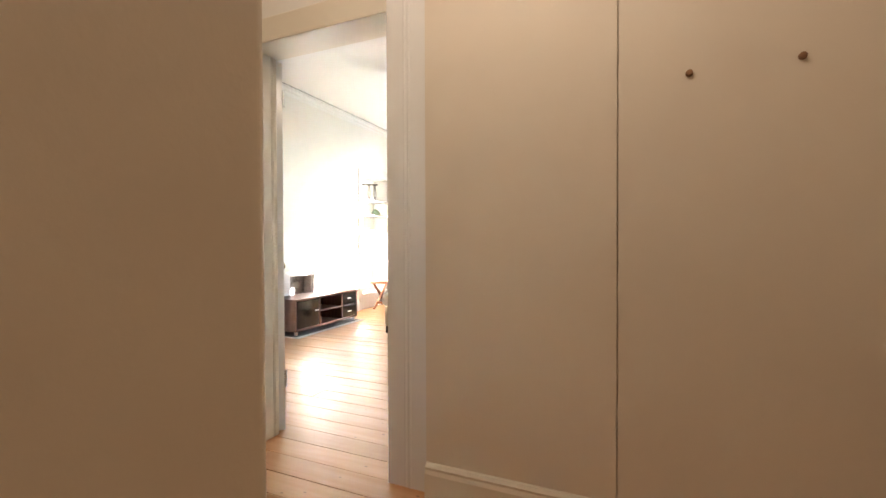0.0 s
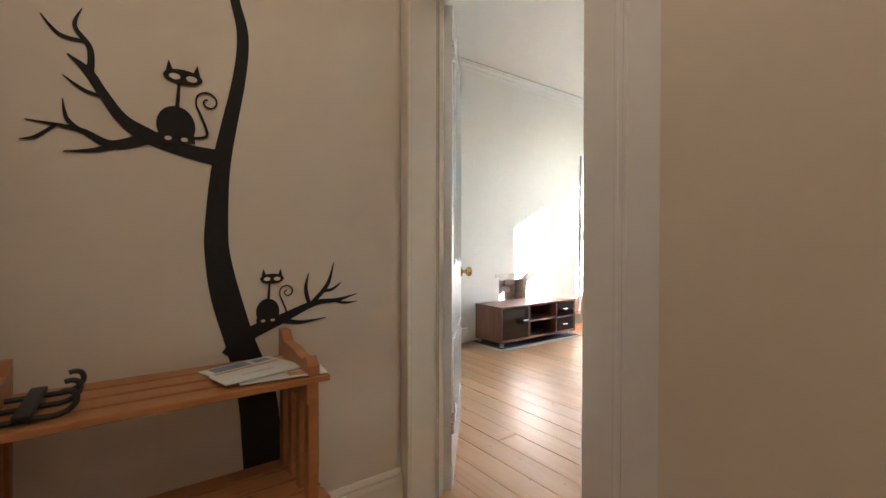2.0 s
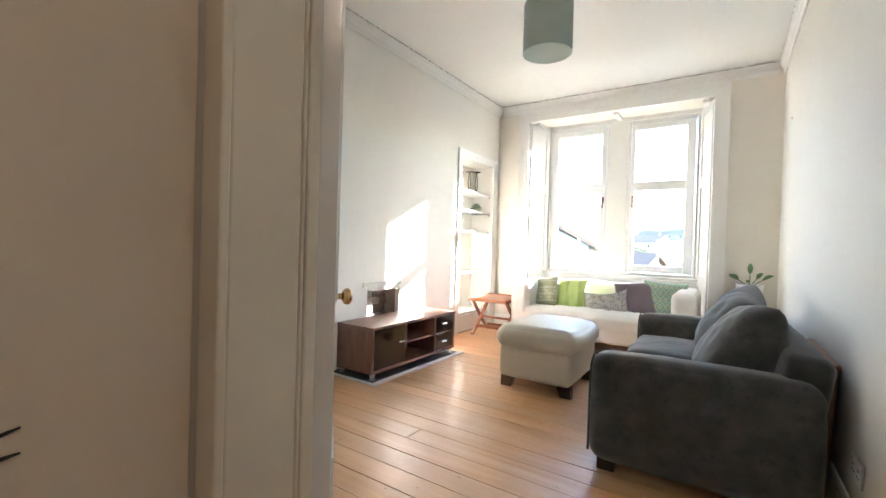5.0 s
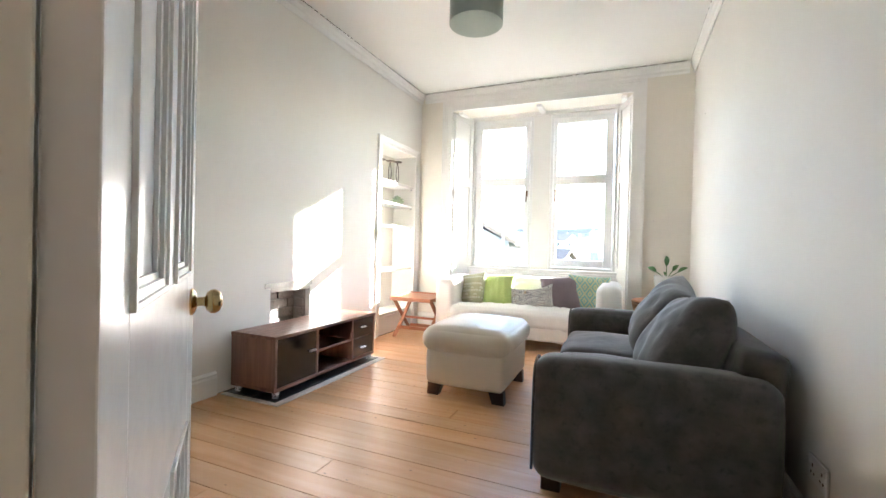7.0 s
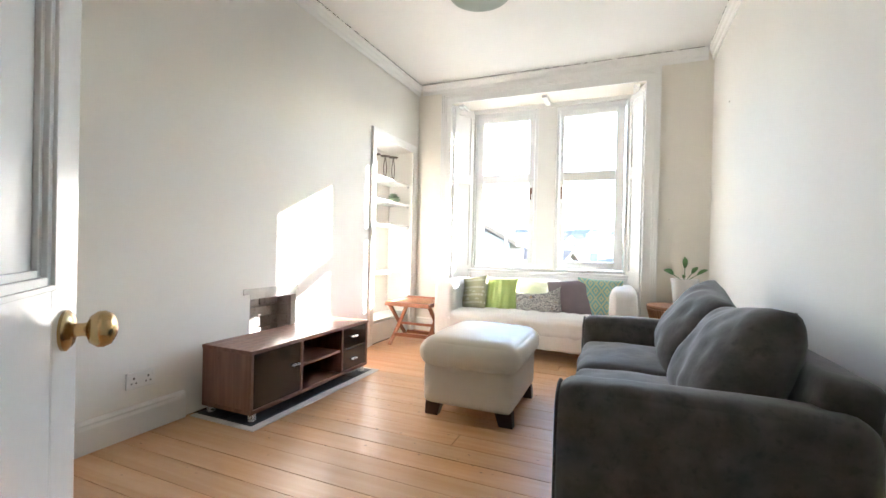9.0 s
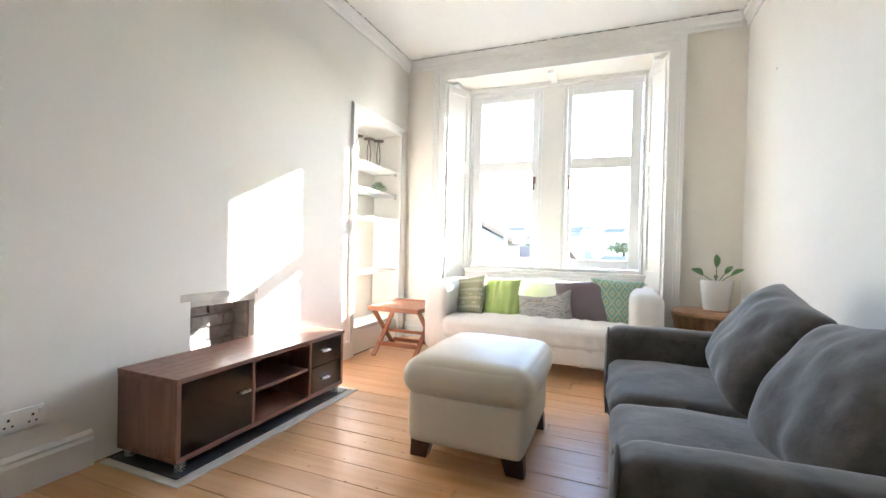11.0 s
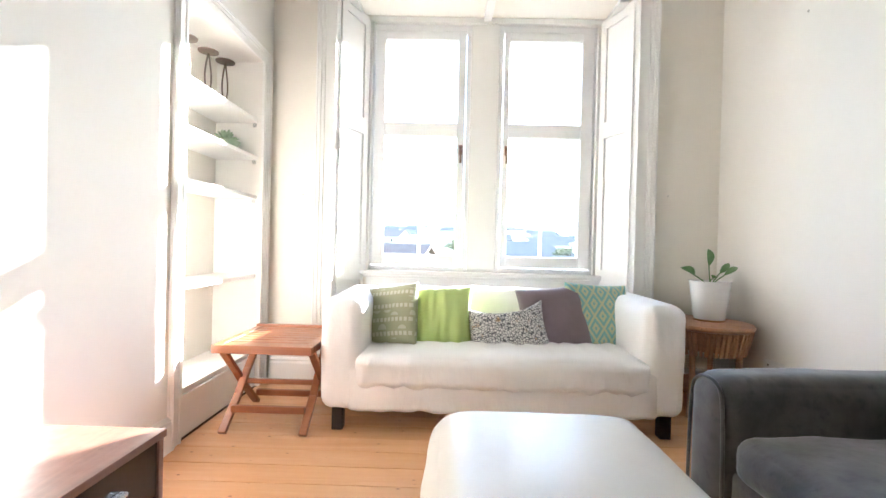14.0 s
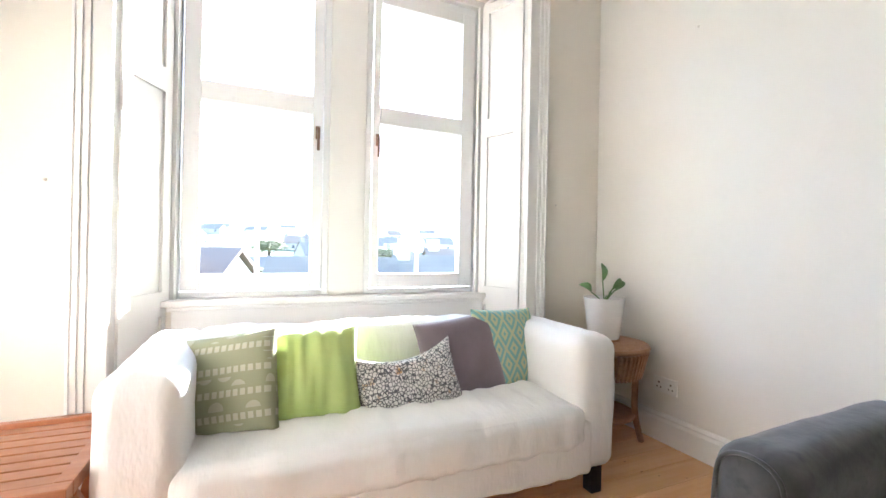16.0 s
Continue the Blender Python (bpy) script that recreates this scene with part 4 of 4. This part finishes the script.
# ---- ceiling lamp ----
def ceiling_lamp():
    base = tagged(empty("ceiling_lamp"), "unlit sage green drum lampshade hanging from the ceiling", "lamp")
    c = (1.545, 2.235, 0)
    lathe("shade", SAGE, [(0.168, 2.452), (0.172, 2.452), (0.172, 2.80), (0.168, 2.80)], c, base, seg=48)
    lathe("diffuser", DIFFUSER, [(0.001, 2.462), (0.167, 2.462), (0.167, 2.466), (0.001, 2.466)], c, base, seg=48)
    lathe("cord", SOCKET, [(0.001, 2.62), (0.004, 2.62), (0.004, 2.93), (0.001, 2.93)], c, base, seg=10)
    lathe("rose", SOCKET, [(0.001, 2.915), (0.03, 2.92), (0.045, 2.949), (0.001, 2.949)], c, base)
    bm = bmesh.new()
    for k in range(3):
        a = k * 2.094
        bar(bm, (c[0], c[1], 2.79), (c[0] + 0.168 * math.cos(a), c[1] + 0.168 * math.sin(a), 2.79), 0.005, 0.005)
    finish("spider", bm, STEEL, base)


ceiling_lamp()


def socket(at, out, w=0.146):
    base = tagged(empty("socket"), "white plastic double wall socket", "socket", "wall sockets")
    x, y, z = at
    ox, oy = out
    s = Vector((-oy, ox, 0))

    def plate(name, m, a0, a1, z0, z1, d0, d1, bev):
        ps = [Vector((x, y, z)) + s * a + Vector((ox, oy, 0)) * d for a in (a0, a1) for d in (d0, d1)]
        xs, ys = [p.x for p in ps], [p.y for p in ps]
        box(name, m, (min(xs), min(ys), z + z0, max(xs), max(ys), z + z1), base, bev)

    plate("plate", SOCKET, -w / 2, w / 2, -0.043, 0.043, 0.001, 0.010, 0.003)
    for k in (-1, 1):
        c = k * w / 4
        plate("slot", GAP, c - 0.004, c + 0.004, 0.006, 0.016, 0.0085, 0.0106, 0)
        plate("slot", GAP, c - 0.015, c - 0.008, -0.018, -0.011, 0.0085, 0.0106, 0)
        plate("slot", GAP, c + 0.008, c + 0.015, -0.018, -0.011, 0.0085, 0.0106, 0)
        plate("switch", SOCKET, c - 0.006 + k * 0.024, c + 0.006 + k * 0.024, 0.012, 0.030, 0.0095, 0.013, 0.001)


socket((0, 1.375, 0.285), (1, 0))
socket((RX, 4.06, 0.31), (-1, 0))
socket((RX, 1.40, 0.30), (-1, 0))
nb = bmesh.new()
for p in ((2.735, RY - 0.003, 1.328), (0.229, RY - 0.003, 1.283), (RX - 0.003, 3.904, 2.215)):
    bmesh.ops.create_uvsphere(nb, u_segments=10, v_segments=6, radius=0.007, matrix=Matrix.Translation(p))
structure(finish("nail_hole", nb, CEMENT), "small filled nail holes in the wall")

# ---- hall things ----
# invented fitting above the hall fill light, never in view
hl = tagged(empty("hall_fill_fitting"), "unseen cord and ceiling rose added above the hall fill light", "lamp")
lathe("rose", SOCKET, [(0.001, 2.915), (0.03, 2.92), (0.045, 2.949), (0.001, 2.949)], (3.45, -1.30, 0), hl)
lathe("cord", SOCKET, [(0.001, 2.56), (0.004, 2.56), (0.004, 2.93), (0.001, 2.93)], (3.45, -1.30, 0), hl, seg=10)
def pine_rack():
    base = tagged(empty("shoe_rack"), "orange pine slatted rack standing against the hall wall", "rack")
    x0, x1, y0, y1 = 2.05, 2.35, -1.505, -0.83
    for z in (0.675, 0.335):
        for i in range(4):
            a = x0 + i * 0.0775
            box("slat", RACK, (a, y0 - 0.03, z - 0.018, a + 0.062, y1 + 0.03, z), base, 0.003)
    for y in (y0, y1 - 0.03):
        for x in (x0 + 0.01, x0 + 0.095, x0 + 0.175, x1 - 0.05):
            box("upright", RACK, (x, y, 0.0, x + 0.035, y + 0.03, 0.656), base, 0.003)
        for z in (0.637, 0.297):
            box("rail", RACK, (x0, y - 0.006, z - 0.035, x1 - 0.005, y - 0.0005, z + 0.018), base, 0.002)
    pr = [(0, 0), (0.30, 0), (0.30, 0.028), (0.27, 0.05), (0.24, 0.035), (0.15, 0.05), (0.06, 0.055), (0.03, 0.085), (0, 0.085)]
    for y in (y0, y1 - 0.03):
        extrude("end_board", RACK, pr, lambda u, v, w: (x0 + u * 0.97, y + w, 0.6755 + v), 0.03, base)


pine_rack()


def hook_rail():
    base = tagged(empty("hook_rail"), "black iron rail with three curled hooks lying on the rack", "coat hooks")
    z = 0.677
    box("bar", IRON, (2.12, -1.435, z + 0.012, 2.33, -1.405, z + 0.024), base, 0.003)
    for xx in (2.14, 2.225, 2.31):
        tube("hook", IRON, [(xx, -1.49, z + 0.006), (xx, -1.45, z + 0.006), (xx, -1.41, z + 0.008), (xx, -1.36, z + 0.006), (xx, -1.335, z + 0.03), (xx, -1.345, z + 0.058), (xx, -1.365, z + 0.052)], 0.006, base)


hook_rail()


def leaflet(m, cx, cy, z, w, d, turn, label, blocks):
    base = tagged(empty("leaflet"), label, "leaflet", "leaflets on the rack")
    box("sheet", m, (-w / 2, -d / 2, 0, w / 2, d / 2, 0.002), base)
    for mm, a, b, c, e in blocks:
        box("print", mm, (a * w / 2, b * d / 2, 0.0021, c * w / 2, e * d / 2, 0.0026), base)
    base.matrix_world = pose(cx, cy, z, 0, 0, turn)


leaflet(PRINTO, 2.19, -0.910, 0.6765, 0.20, 0.20, 12, "orange and white printed leaflet on the pine rack", [(PAPER, -0.9, -0.9, 0.1, 0.0), (PRINTB, 0.2, -0.8, 0.9, -0.1), (PAPER, -0.8, 0.2, 0.7, 0.5)])
leaflet(PAPER, 2.26, -0.910, 0.6795, 0.14, 0.22, -6, "white printed leaflet on the pine rack", [(PRINTO, -0.7, -0.8, 0.2, 0.0), (PRINTO, 0.3, 0.1, 0.8, 0.7)])
leaflet(PAPER, 2.18, -0.975, 0.6825, 0.15, 0.21, 18, "white leaflet with blue pictures on the pine rack", [(PRINTB, -0.9, -0.8, -0.3, 0.2), (PRINTB, -0.8, 0.35, -0.4, 0.8), (PRINTO, -0.15, -0.9, -0.02, 0.9)])
leaflet(PAPER, 2.245, -0.965, 0.6855, 0.10, 0.22, 14, "plain white envelope on the pine rack", [(CEMENT, -0.2, -0.4, 0.0, 0.4)])


def stroke(bm, pts, x):
    """A tapered flat stroke through (y, z, width) points on the wall."""
    fine = []
    for i in range(len(pts) - 1):
        p0, p1, p2, p3 = (pts[max(i - 1, 0)], pts[i], pts[i + 1], pts[min(i + 2, len(pts) - 1)])
        for k in range(6):
            t = k / 6
            fine.append(tuple(0.5 * (2 * b + (c - a) * t + (2 * a - 5 * b + 4 * c - d) * t * t + (3 * b - a - 3 * c + d) * t ** 3) for a, b, c, d in zip(p0, p1, p2, p3)))
    fine.append(pts[-1])
    prev = None
    for i, (y, z, w) in enumerate(fine):
        a, b = fine[max(i - 1, 0)], fine[min(i + 1, len(fine) - 1)]
        d = Vector((b[0] - a[0], b[1] - a[1])).normalized()
        n = Vector((-d.y, d.x)) * w / 2
        ring = [bm.verts.new((xx, y + s * n.x, z + s * n.y)) for xx in (x, x + 0.0012) for s in (1, -1)]
        if prev:
            for q in ((0, 1), (1, 3), (3, 2), (2, 0)):
                bm.faces.new((prev[q[0]], prev[q[1]], ring[q[1]], ring[q[0]]))
        prev = ring


def oval(bm, y, z, ry, rz, x):
    vs = [[bm.verts.new((xx, y + ry * math.cos(a), z + rz * math.sin(a))) for a in [k * math.pi / 14 for k in range(28)]] for xx in (x, x + 0.0012)]
    bm.faces.new(vs[1])
    for i in range(28):
        bm.faces.new((vs[0][i], vs[0][(i + 1) % 28], vs[1][(i + 1) % 28], vs[1][i]))


def tree_decal():
    base = tagged(empty("wall_decal"), "black vinyl bare tree decal on the cream hall wall", "wall decal")
    x = 2.0275
    bm = bmesh.new()
    stroke(bm, [(-0.865, 0.02, 0.13), (-0.889, 0.36, 0.122), (-0.908, 0.56, 0.112), (-0.953, 0.72, 0.086), (-0.997, 0.88, 0.082), (-1.018, 1.0, 0.070), (-1.021, 1.09, 0.064), (-1.006, 1.29, 0.050), (-0.957, 1.55, 0.037), (-0.946, 1.69, 0.034), (-0.967, 1.79, 0.028), (-0.99, 1.90, 0.022), (-1.03, 2.1, 0.012)], x)
    finish("trunk", bm, DECAL, base)
    groups = (
        ("branch", [[(-1.02, 1.30, 0.05), (-1.12, 1.315, 0.038), (-1.20, 1.345, 0.042), (-1.25, 1.38, 0.03), (-1.29, 1.44, 0.024), (-1.32, 1.49, 0.022), (-1.36, 1.525, 0.003)],
                    [(-1.315, 1.48, 0.016), (-1.315, 1.55, 0.014), (-1.345, 1.60, 0.010), (-1.33, 1.65, 0.002)], [(-1.325, 1.565, 0.010), (-1.375, 1.57, 0.010), (-1.41, 1.612, 0.002)],
                    [(-1.295, 1.43, 0.010), (-1.33, 1.44, 0.010), (-1.37, 1.47, 0.002)], [(-1.19, 1.335, 0.034), (-1.27, 1.305, 0.024), (-1.34, 1.335, 0.014), (-1.44, 1.345, 0.002)],
                    [(-1.335, 1.332, 0.012), (-1.362, 1.36, 0.010), (-1.37, 1.41, 0.002)], [(-1.26, 1.305, 0.018), (-1.31, 1.285, 0.012), (-1.37, 1.275, 0.002)], [(-1.385, 1.338, 0.008), (-1.42, 1.305, 0.008), (-1.45, 1.295, 0.002)]]),
        ("branch", [[(-0.99, 0.69, 0.05), (-0.93, 0.752, 0.044), (-0.83, 0.792, 0.032), (-0.72, 0.835, 0.020), (-0.64, 0.84, 0.014), (-0.56, 0.858, 0.002)], [(-0.735, 0.825, 0.014), (-0.75, 0.885, 0.013), (-0.74, 0.94, 0.002)],
                    [(-0.74, 0.825, 0.014), (-0.675, 0.895, 0.014), (-0.65, 0.975, 0.002)], [(-0.69, 0.875, 0.010), (-0.655, 0.88, 0.010), (-0.62, 0.905, 0.002)], [(-0.65, 0.84, 0.010), (-0.61, 0.828, 0.010), (-0.56, 0.83, 0.002)],
                    [(-0.84, 0.79, 0.02), (-0.77, 0.775, 0.012), (-0.68, 0.782, 0.002)]]))
    for name, ss in groups:
        bm = bmesh.new()
        for k, s in enumerate(ss):
            stroke(bm, s, x + 0.0002 * (k + 1))
        finish(name, bm, DECAL, base)
    for cy, cz, k in ((-1.124, 1.384, 1.0), (-0.874, 0.823, 0.75)):
        bm = bmesh.new()
        oval(bm, cy, cz - 0.004 * k, 0.048 * k, 0.056 * k, x + 0.0022)
        stroke(bm, [(cy - 0.046 * k, cz - 0.045 * k, 0.030 * k), (cy + 0.046 * k, cz - 0.036 * k, 0.030 * k)], x + 0.0023)
        stroke(bm, [(cy + 0.002 * k, cz + 0.04 * k, 0.011 * k), (cy + 0.008 * k, cz + 0.125 * k, 0.007 * k)], x + 0.0024)
        hy, hz = cy + 0.018 * k, cz + 0.138 * k
        oval(bm, hy, hz, 0.049 * k, 0.022 * k, x + 0.0025)
        for e in (-1, 1):
            stroke(bm, [(hy + e * 0.033 * k, hz + 0.008 * k, 0.022 * k), (hy + e * 0.036 * k, hz + 0.042 * k, 0.001)], x + 0.0026)
        curl = [(cy + 0.042 * k, cz - 0.035 * k, 0.008 * k), (cy + 0.078 * k, cz - 0.02 * k, 0.008 * k), (cy + 0.062 * k, cz + 0.035 * k, 0.007 * k)]
        curl += [(cy + 0.082 * k + (0.034 - 0.003 * i) * k * math.cos(3.5 - 0.9 * i), cz + 0.078 * k + (0.034 - 0.003 * i) * k * math.sin(3.5 - 0.9 * i), 0.005 * k) for i in range(10)]
        stroke(bm, curl, x + 0.0024)
        finish("ornament", bm, DECAL, base)
        for e in (-1, 1):
            for name, y, z, ry, rz in (("eye", hy + e * 0.021 * k, hz - 0.001 * k, 0.014 * k, 0.0085 * k), ("paw", cy + e * 0.020 * k, cz - 0.042 * k, 0.009 * k, 0.006 * k)):
                bm = bmesh.new()
                oval(bm, y, z, ry, rz, x + 0.0028)
                finish(name, bm, HALL, base)

    base.location = (0, -0.014, -0.004)


tree_decal()


def wall_mirror():
    base = tagged(empty("mirror"), "wall mirror in a narrow black frame in the hall", "mirror")
    x0, x1, z0, z1, y = 2.13, 2.78, 0.765, 1.90, -1.5525
    w = 0.03
    boxes("frame", IRON, [(x0, y, z0, x0 + w, y + 0.03, z1), (x1 - w, y, z0, x1, y + 0.03, z1), (x0 + w, y, z0, x1 - w, y + 0.03, z0 + w), (x0 + w, y, z1 - w, x1 - w, y + 0.03, z1)], base, 0.004)
    box("glass", MIRROR, (x0 + w + 0.001, y + 0.002, z0 + w + 0.001, x1 - w - 0.001, y + 0.014, z1 - w - 0.001), base)


wall_mirror()
jb = tagged(empty("junction_box"), "small cream telephone box with wire on the skirting", "telephone box")
box("case", SOCKET, (2.050, -0.70, 0.06, 2.075, -0.63, 0.135), jb, 0.004)
tube("wire", SOCKET, [(2.06, -0.665, 0.135), (2.058, -0.665, 0.16), (2.056, -0.65, 0.175), (2.055, -0.62, 0.158)], 0.003, jb)
for px, pz in ((3.985, 1.563), (4.268, 1.567)):
    tagged(lathe("wall_plug", PLUGW, [(0.001, -0.004), (0.011, 0.0), (0.009, 0.012), (0.001, 0.014)], (px, -0.431, pz), None, (0, -1, 0), 14), "brown wooden plug stuck in the hall wall", "wall plug", "wall plugs")

# ---- outside ----
GRASS = paint("distant_grass", (0.07, 0.10, 0.04), (0.12, 0.13, 0.06), 0.9, 0.05, 1.0, 0.05)
ROOF = paint("slate_roof", (0.12, 0.10, 0.08), (0.18, 0.15, 0.12), 0.7, 0.6, 8, 0.1)
ROOFR = paint("brown_tile_roof", (0.15, 0.11, 0.085), (0.21, 0.15, 0.11), 0.8, 0.6, 8, 0.1)
HARL = paint("harled_wall", (0.48, 0.45, 0.40), (0.58, 0.55, 0.50), 0.9, 0.5, 6, 0.1)
HARLD = paint("grey_wall", (0.20, 0.19, 0.20), (0.28, 0.26, 0.26), 0.9, 0.5, 6, 0.1)
PANE = paint("dark_pane", (0.03, 0.035, 0.045), (0.05, 0.055, 0.065), 0.15, 2, 10, 0.01)
CROWN = paint("tree_foliage", (0.10, 0.105, 0.05), (0.155, 0.15, 0.07), 0.8, 1.2, 9, 0.2)
BARK = paint("tree_bark", (0.06, 0.045, 0.03), (0.09, 0.07, 0.05), 0.9, 5, 20, 0.3)


def land(y):
    return -6.5 if y < 45 else -6.5 + 0.062 * (y - 45) if y < 700 else 34.1 + 0.02 * (y - 700)


bm = bmesh.new()
ys = [5.2, 45, 90, 180, 350, 700, 1400, 3000]
rows = [[bm.verts.new((x, y, land(y) + (noise.noise(Vector((x * 0.004, y * 0.004, 0))) * 0.012 * y if y > 100 else 0))) for x in [(-1 + 2 * k / 40) * (60 + 1.6 * y) for k in range(41)]] for y in ys]
back = [bm.verts.new((v.co.x * 1.0, -400, -6.5)) for v in rows[0]]
for a, b in zip([back] + rows, rows):
    for i in range(40):
        bm.faces.new((a[i], a[i + 1], b[i + 1], b[i]))
structure(finish("ground", bm, GRASS), "sloping ground of the town outside")


def house(cx, cy, w, d, ridge, eaves, ground, wall, roof, turn=0, dormer=False, chimney=True):
    base = tagged(empty("house"), "pale house with a dark pitched roof outside the window", "house", "houses outside")
    extrude("wall", wall, [(-w / 2, ground), (w / 2, ground), (w / 2, eaves), (0, ridge - 0.08), (-w / 2, eaves)], lambda u, v, t: (u, t - d / 2, v), d, base)
    s = (ridge - eaves) / (w / 2)
    for k in (-1, 1):
        extrude("roof", roof, [(0, ridge + 0.02), (k * (w / 2 + 0.2), eaves - 0.2 * s + 0.02), (k * (w / 2 + 0.2), eaves - 0.2 * s + 0.14), (0, ridge + 0.14)], lambda u, v, t: (u, t - d / 2 - 0.15, v), d + 0.3, base)
    wb, fb = bmesh.new(), bmesh.new()
    nst = max(1, int((eaves - ground) / 2.7))
    for st in range(nst):
        z = eaves - 1.9 - st * 2.7
        for u in ((-0.25, 0.25) if w > 4 else (0,)):
            for e in (-1, 1):
                y = e * (d / 2 + 0.02)
                add_box(wb, (u * w - 0.45, y - 0.02, z, u * w + 0.45, y + 0.02, z + 1.2))
                add_box(fb, (u * w - 0.52, y - 0.03, z - 0.1, u * w + 0.52, y + 0.03, z))
        for v in (-0.28, 0.28):
            for e in (-1, 1):
                x = e * (w / 2 + 0.02)
                add_box(wb, (x - 0.02, v * d - 0.45, z, x + 0.02, v * d + 0.45, z + 1.2))
                add_box(fb, (x - 0.03, v * d - 0.52, z - 0.1, x + 0.03, v * d + 0.52, z))
    finish("window", wb, PANE, base)
    finish("sill", fb, HARL, base)
    if chimney:
        boxes("chimney", wall, [(-0.35, d / 2 - 0.9, ridge - 0.3, 0.35, d / 2 - 0.1, ridge + 0.8)], base, 0.02)
    if dormer:
        boxes("dormer", HARL, [(w * 0.16, -0.6, eaves + 0.2, w * 0.42, 0.6, eaves + 1.0)], base, 0.02)
    base.matrix_world = pose(cx, cy, 0, 0, 0, turn)
    return base


house(-1.85, 13.2, 2.2, 5.0, 1.75, 1.15, -6.5, HARLD, ROOFR, 8, chimney=False)
house(-0.75, 16.8, 4.2, 2.9, 0.85, -0.7, -6.5, HARL, ROOFR, 62, True, False)
house(4.6, 24.0, 7.0, 6.0, 0.45, -2.6, -6.5, HARL, ROOF, 78, False, False)
house(12.0, 27.0, 7.0, 7.0, 0.55, -2.6, -6.5, HARL, ROOF, 95)
house(-7.5, 25.0, 6.0, 9.0, 1.1, -1.2, -6.5, HARL, ROOF, 88)
house(17.5, 31.0, 7.0, 10.0, 1.0, -1.2, -6.5, HARL, ROOFR, 82)
r = random.Random(12)
for k in range(46):
    y = 45 * (1 + k * 0.17) + r.uniform(-4, 4)
    x = r.uniform(-0.55, 0.75) * y
    g = land(y) - 1.0
    h = r.uniform(5.0, 7.0)
    house(x, y, r.uniform(6, 8), r.uniform(8, 18), g + h, g + h - 2.4, g - 3, r.choice((HARL, HARL, HARLD)), r.choice((ROOF, ROOF, ROOFR)), r.choice((0, 90, 80, 100, 60)))


def tree(x, y, ground, h, seed, wide=1.0):
    base = tagged(empty("tree"), "leafy tree among the houses outside", "tree", "trees outside")
    rr = random.Random(seed)
    tr = bmesh.new()
    bmesh.ops.create_cone(tr, segments=8, radius1=h * 0.035, radius2=h * 0.012, depth=h * 0.7, cap_ends=True, matrix=Matrix.Translation((0, 0, h * 0.35)))
    for k in range(6):
        a = k * 1.05 + rr.random()
        bar(tr, (0, 0, h * (0.35 + 0.05 * k)), (math.cos(a) * h * 0.25, math.sin(a) * h * 0.25, h * (0.6 + 0.05 * k)), h * 0.014, h * 0.014)
    finish("trunk", tr, BARK, base)
    bm = bmesh.new()
    for k in range(420):
        a, u, q = rr.uniform(0, 6.283), rr.uniform(-1, 1), rr.random() ** 0.4
        s = math.sqrt(1 - u * u)
        lump = 0.8 + 0.35 * noise.noise(Vector((s * math.cos(a) * 2 + seed, s * math.sin(a) * 2, u * 2)))
        p = Vector((s * math.cos(a) * h * 0.34, s * math.sin(a) * h * 0.34, h * 0.66 + u * h * 0.32)) * 1.0
        p = Vector((0, 0, h * 0.66)) + (p - Vector((0, 0, h * 0.66))) * q * lump
        bmesh.ops.create_icosphere(bm, subdivisions=1, radius=h * rr.uniform(0.02, 0.04), matrix=Matrix.Translation(p) @ pose(0, 0, 0, rr.uniform(0, 90), rr.uniform(0, 90), 0) @ Matrix.Diagonal((1, 0.75, 0.5, 1)))
    finish("crown", bm, CROWN, base)
    base.matrix_world = pose(x, y, ground) @ Matrix.Diagonal((wide, wide, 1, 1))


for k, (x, y, h, wide) in enumerate(((1.3, 19.0, 5.3, 1.3), (5.2, 20.5, 5.0, 1.3), (-3.5, 31, 6.5, 2.1), (2.2, 33, 6.6, 2.3), (5.6, 36, 6.9, 2.2), (9.5, 34, 6.5, 2.2), (13.5, 38, 6.8, 2.4), (-8, 40, 7.0, 2.2),
                                     (9.5, 52, 6.2, 2.3), (-6, 60, 6.2, 2.3), (16, 58, 6.2, 2.3), (24, 80, 6.0, 2.4), (-14, 90, 6.0, 2.4), (4, 110, 5.5, 2.6))):
    tree(x, y, land(y), h, k + 3, wide)

# ---- floorboards ----
BW = 0.137


def plank(length, key, cache={}):
    if key not in cache:
        bm = bmesh.new()
        add_box(bm, (0, 0, -0.02, length, BW - 0.003, 0), 0.0012)
        me = bpy.data.meshes.new("board")
        bm.to_mesh(me)
        bm.free()
        me.materials.append(PINE)
        cache[key] = me
    ob = new("board", cache[key])
    ob.parent = floor
    return ob


r = random.Random(5)
row = 0
y = -3.25
while y < 4.95:
    x0, x1 = (1.95, 4.7) if y < -0.25 else (0.0, RX)
    if y < -1.7:
        x0 = 3.3
    if 1.6 < y < 2.85:
        x0 = 0.521
    if y > 4.59:
        x0, x1 = 0.44, 2.51
    cut = round(r.uniform(0.25, 0.75), 1)
    full = x1 - x0
    a = round(full * cut, 2)
    row += 1
    for s, ln in (((x0, a), (x0 + a, full - a)) if row % 3 == 0 else ((x0, full),)):
        plank(ln - 0.003, round(ln, 2)).location = (s, y + 0.002, r.uniform(-0.0015, 0.0))
    y += BW
